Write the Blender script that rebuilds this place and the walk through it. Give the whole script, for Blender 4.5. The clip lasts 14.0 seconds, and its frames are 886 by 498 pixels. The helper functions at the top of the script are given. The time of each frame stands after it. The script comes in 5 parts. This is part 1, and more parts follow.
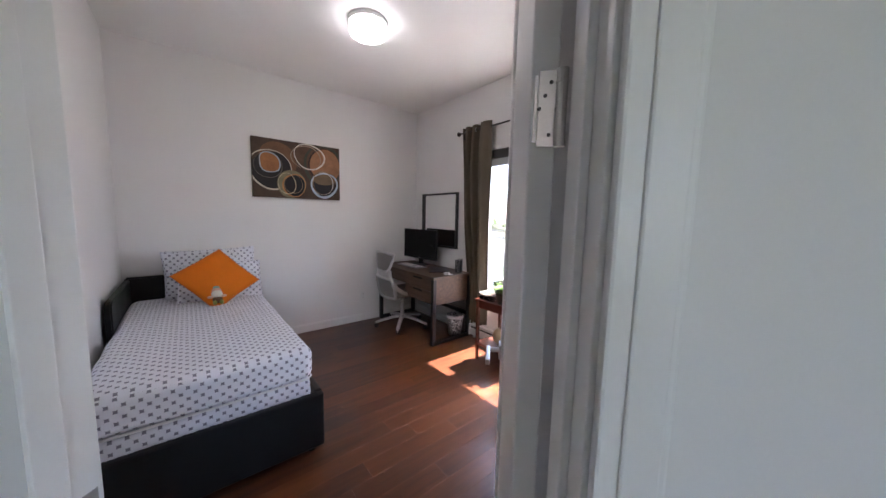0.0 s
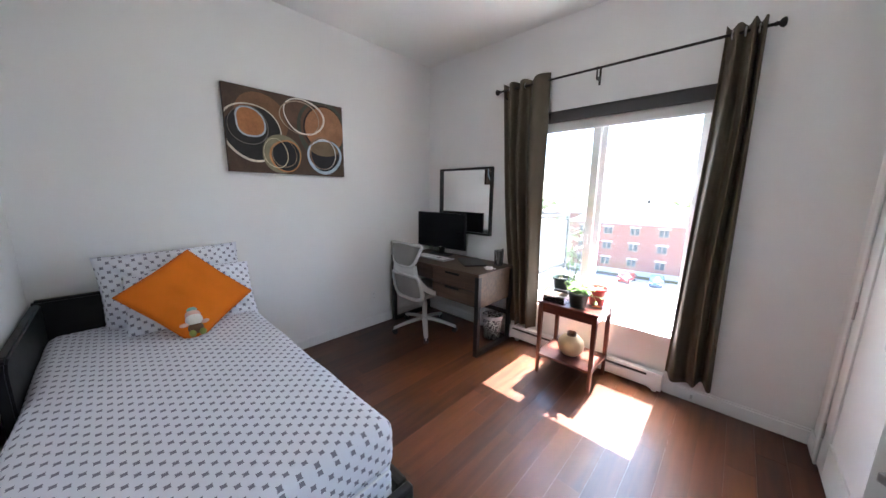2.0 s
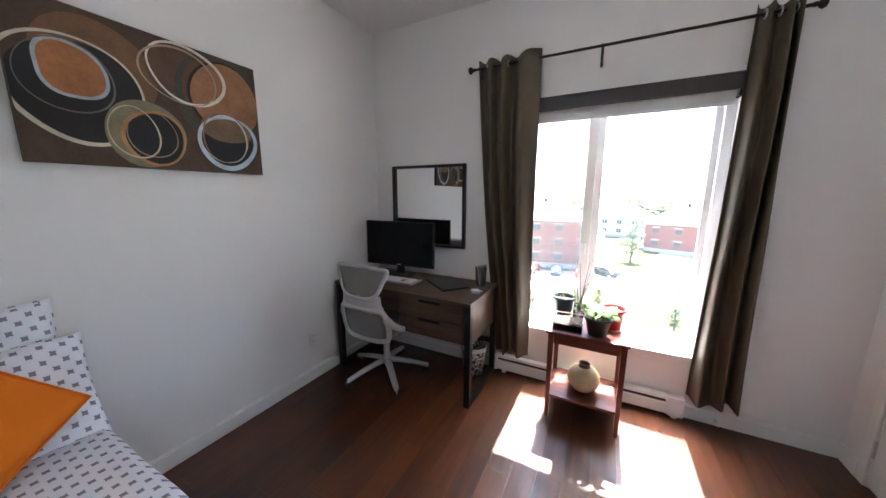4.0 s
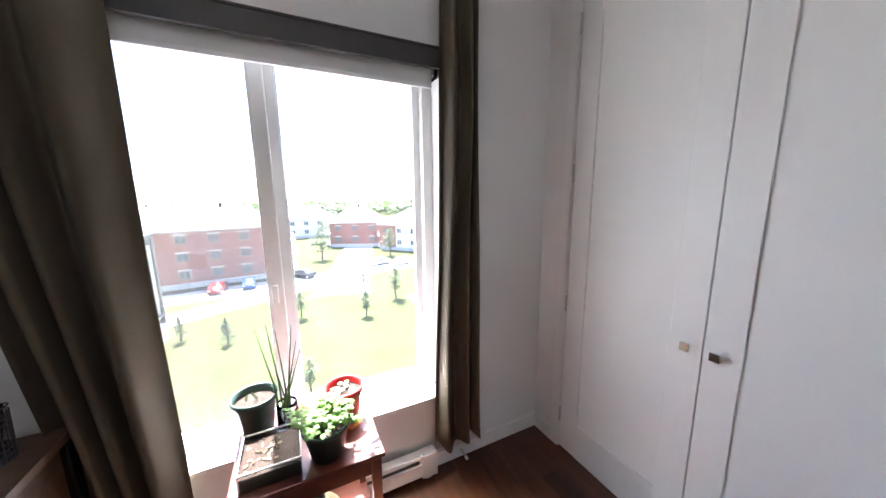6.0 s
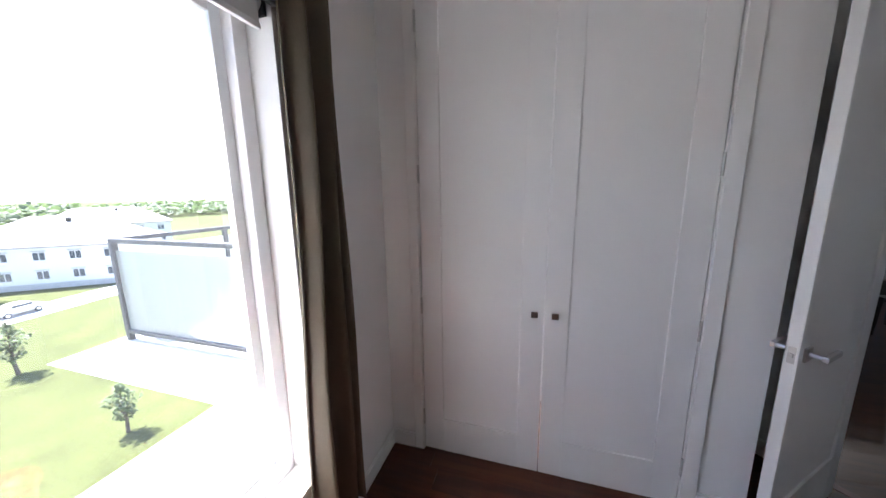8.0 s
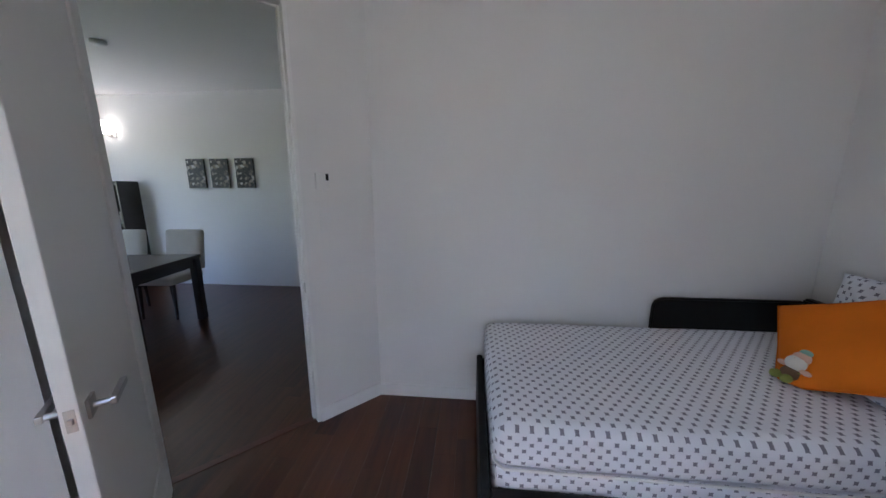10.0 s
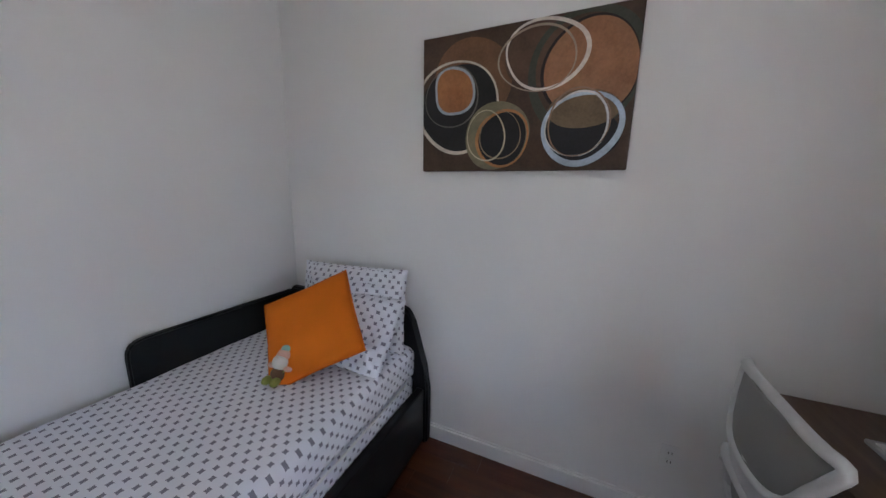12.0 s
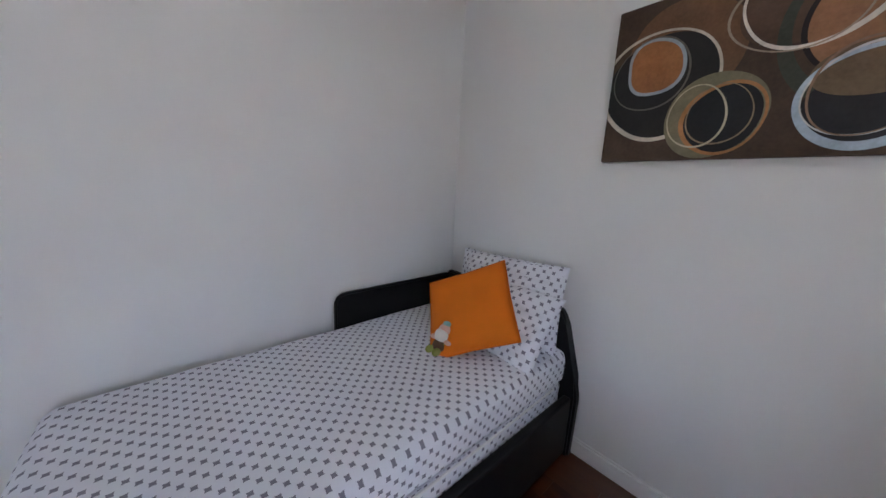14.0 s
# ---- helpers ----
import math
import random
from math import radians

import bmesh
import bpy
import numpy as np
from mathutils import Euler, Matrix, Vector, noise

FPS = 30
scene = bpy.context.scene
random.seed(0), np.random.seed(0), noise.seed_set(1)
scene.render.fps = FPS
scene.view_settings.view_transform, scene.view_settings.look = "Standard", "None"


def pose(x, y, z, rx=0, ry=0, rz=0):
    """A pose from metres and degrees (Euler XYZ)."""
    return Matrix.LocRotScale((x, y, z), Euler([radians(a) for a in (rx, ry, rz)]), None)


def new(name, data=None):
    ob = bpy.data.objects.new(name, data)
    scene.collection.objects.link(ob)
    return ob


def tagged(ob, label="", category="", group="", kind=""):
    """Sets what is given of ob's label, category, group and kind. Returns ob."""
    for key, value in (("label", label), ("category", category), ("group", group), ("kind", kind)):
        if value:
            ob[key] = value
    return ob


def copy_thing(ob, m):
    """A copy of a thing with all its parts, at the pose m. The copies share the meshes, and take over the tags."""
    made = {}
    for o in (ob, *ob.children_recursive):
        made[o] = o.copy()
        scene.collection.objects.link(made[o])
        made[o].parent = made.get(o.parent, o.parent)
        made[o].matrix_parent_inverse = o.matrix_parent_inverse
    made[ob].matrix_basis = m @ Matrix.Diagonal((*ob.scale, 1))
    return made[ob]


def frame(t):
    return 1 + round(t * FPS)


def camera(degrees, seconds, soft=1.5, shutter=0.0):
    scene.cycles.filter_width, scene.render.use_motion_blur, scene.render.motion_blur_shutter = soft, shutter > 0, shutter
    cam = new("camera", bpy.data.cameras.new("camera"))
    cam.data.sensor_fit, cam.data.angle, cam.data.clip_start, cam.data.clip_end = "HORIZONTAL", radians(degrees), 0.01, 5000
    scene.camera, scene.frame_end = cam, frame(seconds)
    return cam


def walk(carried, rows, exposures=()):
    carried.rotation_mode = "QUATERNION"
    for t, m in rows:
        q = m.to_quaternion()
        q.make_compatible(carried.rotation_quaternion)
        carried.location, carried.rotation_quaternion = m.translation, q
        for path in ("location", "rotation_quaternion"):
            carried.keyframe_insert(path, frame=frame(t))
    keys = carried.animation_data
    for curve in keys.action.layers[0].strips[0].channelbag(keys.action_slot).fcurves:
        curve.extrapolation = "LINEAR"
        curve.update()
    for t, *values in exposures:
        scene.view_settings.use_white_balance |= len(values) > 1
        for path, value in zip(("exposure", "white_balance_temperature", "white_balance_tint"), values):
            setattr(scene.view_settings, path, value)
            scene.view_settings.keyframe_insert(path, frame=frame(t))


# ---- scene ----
cam = camera(110.0, 14.0)

# seconds, x, y, z, yaw, pitch, roll
PATH = [
    (0.0, 3.780, 0.462, 1.409, 50.5, -6.1, 1.2),
    (0.5, 3.432, 0.522, 1.417, 45.6, -7.8, 1.0),
    (1.0, 3.166, 0.517, 1.423, 42.2, -9.1, 0.9),
    (1.5, 2.938, 0.445, 1.442, 38.8, -10.4, 0.9),
    (2.0, 2.751, 0.385, 1.427, 43.3, -10.1, 0.8),
    (2.3, 2.637, 0.400, 1.433, 45.6, -10.2, 0.8),
    (3.3, 2.250, 0.560, 1.447, 39.5, -10.0, 0.5),
    (4.2, 1.905, 0.725, 1.449, 22.0, -9.8, 0.2),
    (4.5, 1.864, 0.851, 1.447, 11.4, -9.6, 0.2),
    (5.0, 1.879, 1.072, 1.448, -5.8, -9.5, -0.4),
    (5.5, 1.900, 1.355, 1.449, -16.8, -9.5, -0.5),
    (6.0, 1.930, 1.675, 1.466, -25.7, -9.6, -0.7),
    (6.5, 1.806, 1.894, 1.467, -34.5, -9.1, -0.4),
    (7.0, 1.677, 2.098, 1.468, -43.9, -9.1, -0.5),
    (7.2, 1.666, 2.192, 1.472, -48.2, -9.3, -0.7),
    (8.2, 1.775, 2.275, 1.475, -81.5, -10.2, -0.7),
    (9.2, 1.970, 2.215, 1.482, -130.0, -11.0, -0.6),
    (9.5, 2.015, 2.149, 1.486, -146.2, -11.2, -0.6),
    (10.0, 2.058, 1.990, 1.468, -174.7, -10.8, -0.1),
    (10.5, 1.941, 1.879, 1.457, -200.8, -10.5, -0.0),
    (11.0, 1.797, 1.791, 1.463, -221.0, -10.8, 0.4),
    (11.5, 1.611, 1.749, 1.461, -234.9, -10.6, 0.6),
    (12.0, 1.494, 1.759, 1.471, -246.3, -10.6, 1.1),
    (12.5, 1.413, 1.823, 1.457, -255.5, -10.2, 1.0),
    (13.0, 1.385, 1.862, 1.441, -258.2, -10.0, 1.4),
    (13.5, 1.466, 1.811, 1.447, -244.0, -10.4, 2.1),
    (14.0, 1.572, 1.639, 1.424, -221.9, -11.4, 2.6),
]
EXPOSURES = [(0.0, 3.86, 6200, 21), (0.5, 4.14, 5950, 16), (1.5, 4.10, 5850, 14), (2.0, 4.06, 5850, 13), (4.5, 3.78, 5950, 14), (5.0, 3.80, 5950, 14),
             (6.5, 3.22, 5950, 16), (7.2, 3.02, 5950, 17), (9.5, 3.10, 5850, 16), (10.0, 3.12, 5850, 15), (10.5, 3.12, 5800, 15), (11.0, 3.20, 5850, 15),
             (12.5, 3.58, 5900, 15), (14.0, 3.54, 5900, 16)]
walk(cam, [(t, pose(x, y, z, 90 + p, 0, w) @ pose(0, 0, 0, 0, 0, r)) for t, x, y, z, w, p, r in PATH], EXPOSURES)

# ---------------------------------------------------------------- light
SUN_UP = 61.5
world = bpy.data.worlds.new("sky")
scene.world = world
world.use_nodes = True
wn = world.node_tree.nodes
sky = wn.new("ShaderNodeTexSky")
sky.sky_type = "NISHITA"
sky.sun_disc = False
sky.sun_elevation = radians(SUN_UP)
sky.sun_rotation = 0.0
wn["Background"].inputs["Strength"].default_value = 0.105
world.node_tree.links.new(sky.outputs[0], wn["Background"].inputs["Color"])

sun_data = bpy.data.lights.new("sun", "SUN")
sun_data.energy = 5.0
sun_data.angle = radians(0.55)
sun_data.color = (1.0, 0.95, 0.88)
sun = new("sun", sun_data)
sun.matrix_world = pose(0, 0, 20, -(90 - SUN_UP), 0, 0)


# ---------------------------------------------------------------- materials
def shader(name):
    m = bpy.data.materials.new(name)
    m.use_nodes = True
    nt = m.node_tree
    return m, nt, nt.nodes["Principled BSDF"]


def ramp(nt, fac, stops):
    r = nt.nodes.new("ShaderNodeValToRGB")
    while len(r.color_ramp.elements) < len(stops):
        r.color_ramp.elements.new(0.5)
    for e, (p, c) in zip(r.color_ramp.elements, stops):
        e.position, e.color = p, (*c, 1)
    nt.links.new(fac, r.inputs["Fac"])
    return r.outputs["Color"]


def noise_tex(nt, scale, detail=4, vec=None, rough=0.5):
    n = nt.nodes.new("ShaderNodeTexNoise")
    n.inputs["Scale"].default_value = scale
    n.inputs["Detail"].default_value = detail
    n.inputs["Roughness"].default_value = rough
    if vec is not None:
        nt.links.new(vec, n.inputs["Vector"])
    return n.outputs["Fac"]


def coords(nt, kind="Object", scale=(1, 1, 1)):
    c = nt.nodes.new("ShaderNodeTexCoord")
    mp = nt.nodes.new("ShaderNodeMapping")
    mp.inputs["Scale"].default_value = scale
    nt.links.new(c.outputs[kind], mp.inputs["Vector"])
    return mp.outputs["Vector"]


def calc(nt, op, a, b=None, c=None):
    n = nt.nodes.new("ShaderNodeMath")
    n.operation = op
    for i, v in enumerate((a, b, c)):
        if v is None:
            continue
        if isinstance(v, (int, float)):
            n.inputs[i].default_value = v
        else:
            nt.links.new(v, n.inputs[i])
    return n.outputs[0]


def bump(nt, bsdf, height, strength=0.2, distance=0.002):
    b = nt.nodes.new("ShaderNodeBump")
    b.inputs["Strength"].default_value = strength
    b.inputs["Distance"].default_value = distance
    nt.links.new(height, b.inputs["Height"])
    nt.links.new(b.outputs["Normal"], bsdf.inputs["Normal"])


def plain(name, col, rough=0.5, metal=0.0, vary=0.12, scale=6.0, fine=120.0, relief=0.1, depth=0.001, spec=0.5, stretch=(1, 1, 1)):
    """Painted, moulded or woven surface: a base colour with broad and fine variation and fine relief."""
    m, nt, b = shader(name)
    v = coords(nt, "Object", stretch)
    big = noise_tex(nt, scale, 4, v)
    small = noise_tex(nt, fine, 3, v)
    mix = calc(nt, "ADD", calc(nt, "MULTIPLY", big, 0.65), calc(nt, "MULTIPLY", small, 0.35))
    lo = tuple(max(0, x * (1 - vary)) for x in col)
    hi = tuple(min(1, x * (1 + vary)) for x in col)
    nt.links.new(ramp(nt, mix, ((0.3, lo), (0.7, hi))), b.inputs["Base Color"])
    rr = calc(nt, "ADD", calc(nt, "MULTIPLY", big, 0.16), rough - 0.08)
    nt.links.new(rr, b.inputs["Roughness"])
    b.inputs["Metallic"].default_value = metal
    b.inputs["Specular IOR Level"].default_value = spec
    if relief:
        bump(nt, b, small, relief, depth)
    return m


def wood(name, dark, light, rough, along="X", grain=1.0, gloss_coat=0.0, per_piece=False):
    m, nt, b = shader(name)
    k = {"X": (1.2, 14, 14), "Y": (14, 1.2, 14), "Z": (14, 14, 1.2)}[along]
    v = coords(nt, "Object", tuple(x * grain for x in k))
    fac = noise_tex(nt, 2.4, 8, v, 0.62)
    if per_piece:
        info = nt.nodes.new("ShaderNodeObjectInfo")
        sh = nt.nodes.new("ShaderNodeVectorMath")
        sh.operation = "ADD"
        nt.links.new(v, sh.inputs[0])
        nt.links.new(calc(nt, "MULTIPLY", info.outputs["Random"], 90.0), sh.inputs[1])
        fac = noise_tex(nt, 2.4, 4, sh.outputs[0], 0.48)
        fac = calc(nt, "ADD", calc(nt, "ADD", calc(nt, "MULTIPLY", fac, 1.0), -0.10), calc(nt, "MULTIPLY", calc(nt, "SUBTRACT", info.outputs["Random"], 0.3), 0.55))
    mid = tuple((a + c) / 2 for a, c in zip(dark, light))
    nt.links.new(ramp(nt, fac, ((0.15, dark), (0.5, mid), (0.85, light))), b.inputs["Base Color"])
    b.inputs["Roughness"].default_value = rough
    b.inputs["Coat Weight"].default_value = gloss_coat
    b.inputs["Coat Roughness"].default_value = 0.18
    if per_piece:
        b.inputs["Specular IOR Level"].default_value = 0.42
    else:
        bump(nt, b, fac, 0.05, 0.0006)
    return m


WALL = plain("wall_paint", (0.80, 0.79, 0.775), 0.62, vary=0.02, scale=1.3, fine=260, relief=0.06, depth=0.0006, spec=0.35)
CEIL = plain("ceiling_paint", (0.82, 0.815, 0.80), 0.8, vary=0.02, scale=1.1, fine=180, relief=0.12, depth=0.001, spec=0.2)
TRIM = plain("trim_paint", (0.83, 0.825, 0.81), 0.38, vary=0.015, scale=2.0, fine=160, relief=0.04, depth=0.0005)
DOORP = plain("door_paint", (0.80, 0.795, 0.785), 0.42, vary=0.015, scale=1.6, fine=140, relief=0.05, depth=0.0005)
GAP = plain("shadow_gap", (0.05, 0.048, 0.045), 0.8, relief=0)
FLOORW = wood("floor_plank", (0.034, 0.0098, 0.0042), (0.105, 0.033, 0.0118), 0.30, "Y", 0.85, 0.22, True)
FLOORU = plain("subfloor", (0.020, 0.010, 0.006), 0.6, relief=0)
STEEL = plain("brushed_nickel", (0.55, 0.54, 0.53), 0.32, 1.0, 0.06, 20, 300, 0.05)
CHROME = plain("polished_chrome", (0.75, 0.75, 0.76), 0.12, 1.0, 0.03, 20, 300, 0.0)
BLACKM = plain("black_metal", (0.010, 0.010, 0.011), 0.45, 0.0, 0.15, 14, 260, 0.08)
BRONZE = plain("dark_rod_metal", (0.030, 0.025, 0.022), 0.4, 0.6, 0.15, 14, 260, 0.06)
CURTAIN = plain("olive_curtain_cloth", (0.098, 0.078, 0.052), 0.62, vary=0.22, scale=9, fine=420, relief=0.35, depth=0.0008, spec=0.35, stretch=(1, 1, 0.35))
VALANCE = plain("grey_valance", (0.055, 0.052, 0.052), 0.55, vary=0.1, scale=6, fine=300, relief=0.1)
BLIND = plain("roller_blind_cloth", (0.72, 0.71, 0.70), 0.75, vary=0.03, scale=8, fine=500, relief=0.15)
PVC = plain("white_window_vinyl", (0.82, 0.82, 0.83), 0.35, vary=0.02, scale=3, fine=90, relief=0.03)
LEATHER = plain("black_leatherette", (0.009, 0.009, 0.010), 0.42, vary=0.25, scale=5, fine=340, relief=0.3, depth=0.0006, spec=0.3)
DESKW = wood("walnut_desk_board", (0.035, 0.020, 0.013), (0.145, 0.085, 0.053), 0.45, "X", 1.0)
TABLEW = wood("cherry_table_wood", (0.045, 0.010, 0.006), (0.150, 0.035, 0.018), 0.28, "X", 1.0, 0.4)
CHAIRP = plain("grey_white_plastic", (0.55, 0.55, 0.54), 0.45, vary=0.04, scale=8, fine=200, relief=0.08)
MESHC = plain("light_grey_mesh", (0.25, 0.245, 0.23), 0.7, vary=0.06, scale=10, fine=500, relief=0.4)
RUBBER = plain("dark_rubber", (0.03, 0.03, 0.032), 0.6, vary=0.1)
SCREEN = plain("black_screen", (0.004, 0.004, 0.005), 0.30, vary=0.1, relief=0, spec=0.15)
BLACKP = plain("black_plastic", (0.008, 0.008, 0.009), 0.45, vary=0.15, fine=400, relief=0.12, spec=0.25)
KEYW = plain("white_keys", (0.74, 0.74, 0.74), 0.5, vary=0.03, relief=0.03)
ORANGE = plain("orange_cushion_cloth", (0.72, 0.175, 0.009), 0.85, vary=0.10, scale=6, fine=600, relief=0.6, depth=0.0012, spec=0.2)
PLASTER = plain("white_plastic", (0.78, 0.78, 0.77), 0.4, vary=0.02, relief=0.02)


def glass_pane(name, tint=(0.97, 0.99, 0.98), rough=0.0):
    m, nt, b = shader(name)
    b.inputs["Base Color"].default_value = (*tint, 1)
    b.inputs["Transmission Weight"].default_value = 1.0
    b.inputs["Roughness"].default_value = rough
    b.inputs["IOR"].default_value = 1.45
    return m


GLASS = glass_pane("clear_glass")


def hazed_glass(name, cover):
    """Clear glass with an uneven translucent haze mixed in, imitating lens glare."""
    m, nt, b = shader(name)
    b.inputs["Base Color"].default_value = (0.97, 0.99, 0.98, 1)
    b.inputs["Transmission Weight"].default_value = 1.0
    b.inputs["Roughness"].default_value = 0.0
    b.inputs["IOR"].default_value = 1.45
    haze = nt.nodes.new("ShaderNodeBsdfTranslucent")
    haze.inputs["Color"].default_value = (0.86, 0.86, 0.84, 1)
    mix = nt.nodes.new("ShaderNodeMixShader")
    spots = noise_tex(nt, 3.0, 5, coords(nt))
    nt.links.new(calc(nt, "MULTIPLY", calc(nt, "ADD", calc(nt, "MULTIPLY", spots, 0.6), 0.7), cover), mix.inputs[0])
    nt.links.new(b.outputs[0], mix.inputs[1])
    nt.links.new(haze.outputs[0], mix.inputs[2])
    out = [n for n in nt.nodes if n.type == "OUTPUT_MATERIAL"][0]
    nt.links.new(mix.outputs[0], out.inputs["Surface"])
    return m


# Faint white haze in the panes imitates veiling glare over the outdoor view.
WINGLASS = hazed_glass("hazed_window_glass", 0.0065)


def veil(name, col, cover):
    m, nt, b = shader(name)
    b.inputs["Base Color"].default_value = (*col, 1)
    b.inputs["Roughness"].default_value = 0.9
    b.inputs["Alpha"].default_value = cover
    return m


# Grey see-through colour that puts the left pane's haze on a sheet.
SCREENM = veil("haze_screen_mesh", (0.10, 0.10, 0.105), 0.16)


def mirror_mat():
    m, nt, b = shader("mirror_silver")
    b.inputs["Base Color"].default_value = (0.9, 0.91, 0.91, 1)
    b.inputs["Metallic"].default_value = 1.0
    b.inputs["Roughness"].default_value = 0.015
    return m


MIRROR = mirror_mat()


def leafy(name, col, vary=0.35, scale=30):
    """Leaf surface that lets part of the light through."""
    m, nt, b = shader(name)
    v = noise_tex(nt, scale, 3, coords(nt))
    lo, hi = tuple(x * (1 - vary) for x in col), tuple(min(1, x * (1 + vary)) for x in col)
    c = ramp(nt, v, ((0.3, lo), (0.7, hi)))
    nt.links.new(c, b.inputs["Base Color"])
    b.inputs["Roughness"].default_value = 0.55
    tl = nt.nodes.new("ShaderNodeBsdfTranslucent")
    nt.links.new(c, tl.inputs["Color"])
    mx = nt.nodes.new("ShaderNodeMixShader")
    mx.inputs["Fac"].default_value = 0.45
    nt.links.new(b.outputs[0], mx.inputs[1])
    nt.links.new(tl.outputs[0], mx.inputs[2])
    nt.links.new(mx.outputs[0], nt.nodes["Material Output"].inputs["Surface"])
    return m


def glow(name, col, strength):
    m, nt, b = shader(name)
    b.inputs["Base Color"].default_value = (0.85, 0.85, 0.85, 1)
    b.inputs["Emission Color"].default_value = (*col, 1)
    b.inputs["Emission Strength"].default_value = strength
    return m


LAMPON = glow("lit_diffuser", (1.0, 0.97, 0.93), 0.85)


def dotted():
    """White cotton with staggered grey four-petal spots."""
    m, nt, b = shader("dotted_cotton")
    uv = nt.nodes.new("ShaderNodeTexCoord").outputs["UV"]
    sep = nt.nodes.new("ShaderNodeSeparateXYZ")
    nt.links.new(uv, sep.inputs[0])
    P = 0.053

    def spot(ox, oy):
        d = []
        for axis, off in ((0, ox), (1, oy)):
            t = calc(nt, "ADD", calc(nt, "DIVIDE", sep.outputs[axis], P), off)
            d.append(calc(nt, "ABSOLUTE", calc(nt, "SUBTRACT", calc(nt, "FRACT", t), 0.5)))
        far = calc(nt, "MAXIMUM", d[0], d[1])
        low = calc(nt, "MINIMUM", d[0], d[1])
        shape = calc(nt, "SUBTRACT", far, calc(nt, "MULTIPLY", low, 0.18))
        return calc(nt, "LESS_THAN", shape, 0.128)

    spots = calc(nt, "MAXIMUM", spot(0.0, 0.0), spot(0.5, 0.5))
    cloth = noise_tex(nt, 900, 2, coords(nt))
    mix = nt.nodes.new("ShaderNodeMix")
    mix.data_type = "RGBA"
    mix.inputs["A"].default_value = (0.79, 0.80, 0.86, 1)
    mix.inputs["B"].default_value = (0.20, 0.195, 0.25, 1)
    nt.links.new(calc(nt, "MULTIPLY", spots, 0.92), mix.inputs["Factor"])
    nt.links.new(mix.outputs["Result"], b.inputs["Base Color"])
    b.inputs["Roughness"].default_value = 0.85
    b.inputs["Specular IOR Level"].default_value = 0.2
    wr = noise_tex(nt, 7, 5, coords(nt))
    bump(nt, b, calc(nt, "ADD", calc(nt, "MULTIPLY", cloth, 0.1), wr), 0.3, 0.012)
    return m


COTTON = dotted()


# ---------------------------------------------------------------- building helpers
def link(name, bm, mat, parent=None, smooth=False, uv=False):
    me = bpy.data.meshes.new(name)
    bmesh.ops.recalc_face_normals(bm, faces=bm.faces)
    if uv:
        lay = bm.loops.layers.uv.new("uv")
        for f in bm.faces:
            n = f.normal
            k = max(range(3), key=lambda i: abs(n[i]))
            a, c = [(1, 2), (0, 2), (0, 1)][k]
            for lp in f.loops:
                lp[lay].uv = (lp.vert.co[a], lp.vert.co[c])
    if smooth:
        for f in bm.faces:
            f.smooth = True
    bm.to_mesh(me)
    bm.free()
    for mm in (mat if isinstance(mat, (list, tuple)) else [mat]):
        me.materials.append(mm)
    ob = new(name, me)
    if parent:
        ob.parent = parent
    return ob


def part(name, bm, mat, parent, label="", smooth=False, uv=False):
    ob = link(name, bm, mat, parent, smooth, uv)
    return tagged(ob, label) if label else ob


def thing(name, label, category, x=0, y=0, z=0, rz=0, group=""):
    ob = new(name)
    ob.empty_display_size = 0.1
    ob.matrix_world = pose(x, y, z, 0, 0, rz)
    return tagged(ob, label, category, group)


def box(lo, hi, bevel=0.0, seg=2, bm=None):
    t = bmesh.new()
    c = [(a + b) / 2 for a, b in zip(lo, hi)]
    s = [abs(b - a) for a, b in zip(lo, hi)]
    bmesh.ops.create_cube(t, size=1, matrix=Matrix.Translation(c) @ Matrix.Diagonal((*s, 1)))
    if bevel:
        bmesh.ops.bevel(t, geom=t.edges[:], offset=min(bevel, min(s) * 0.45), segments=seg, profile=0.6, affect="EDGES")
    return merge(bm, t)


def merge(bm, t):
    if bm is None:
        return t
    me = bpy.data.meshes.new("tmp")
    t.to_mesh(me)
    t.free()
    bm.from_mesh(me)
    bpy.data.meshes.remove(me)
    return bm


def moved(bm, m):
    bmesh.ops.transform(bm, matrix=m, verts=bm.verts)
    return bm


def tube(a, b, r1, r2=None, n=12, bm=None, caps=True):
    t = bmesh.new()
    a, b = Vector(a), Vector(b)
    d = b - a
    bmesh.ops.create_cone(t, cap_ends=caps, segments=n, radius1=r1, radius2=r1 if r2 is None else r2, depth=d.length,
                          matrix=Matrix.Translation((a + b) / 2) @ d.to_track_quat("Z", "Y").to_matrix().to_4x4())
    return merge(bm, t)


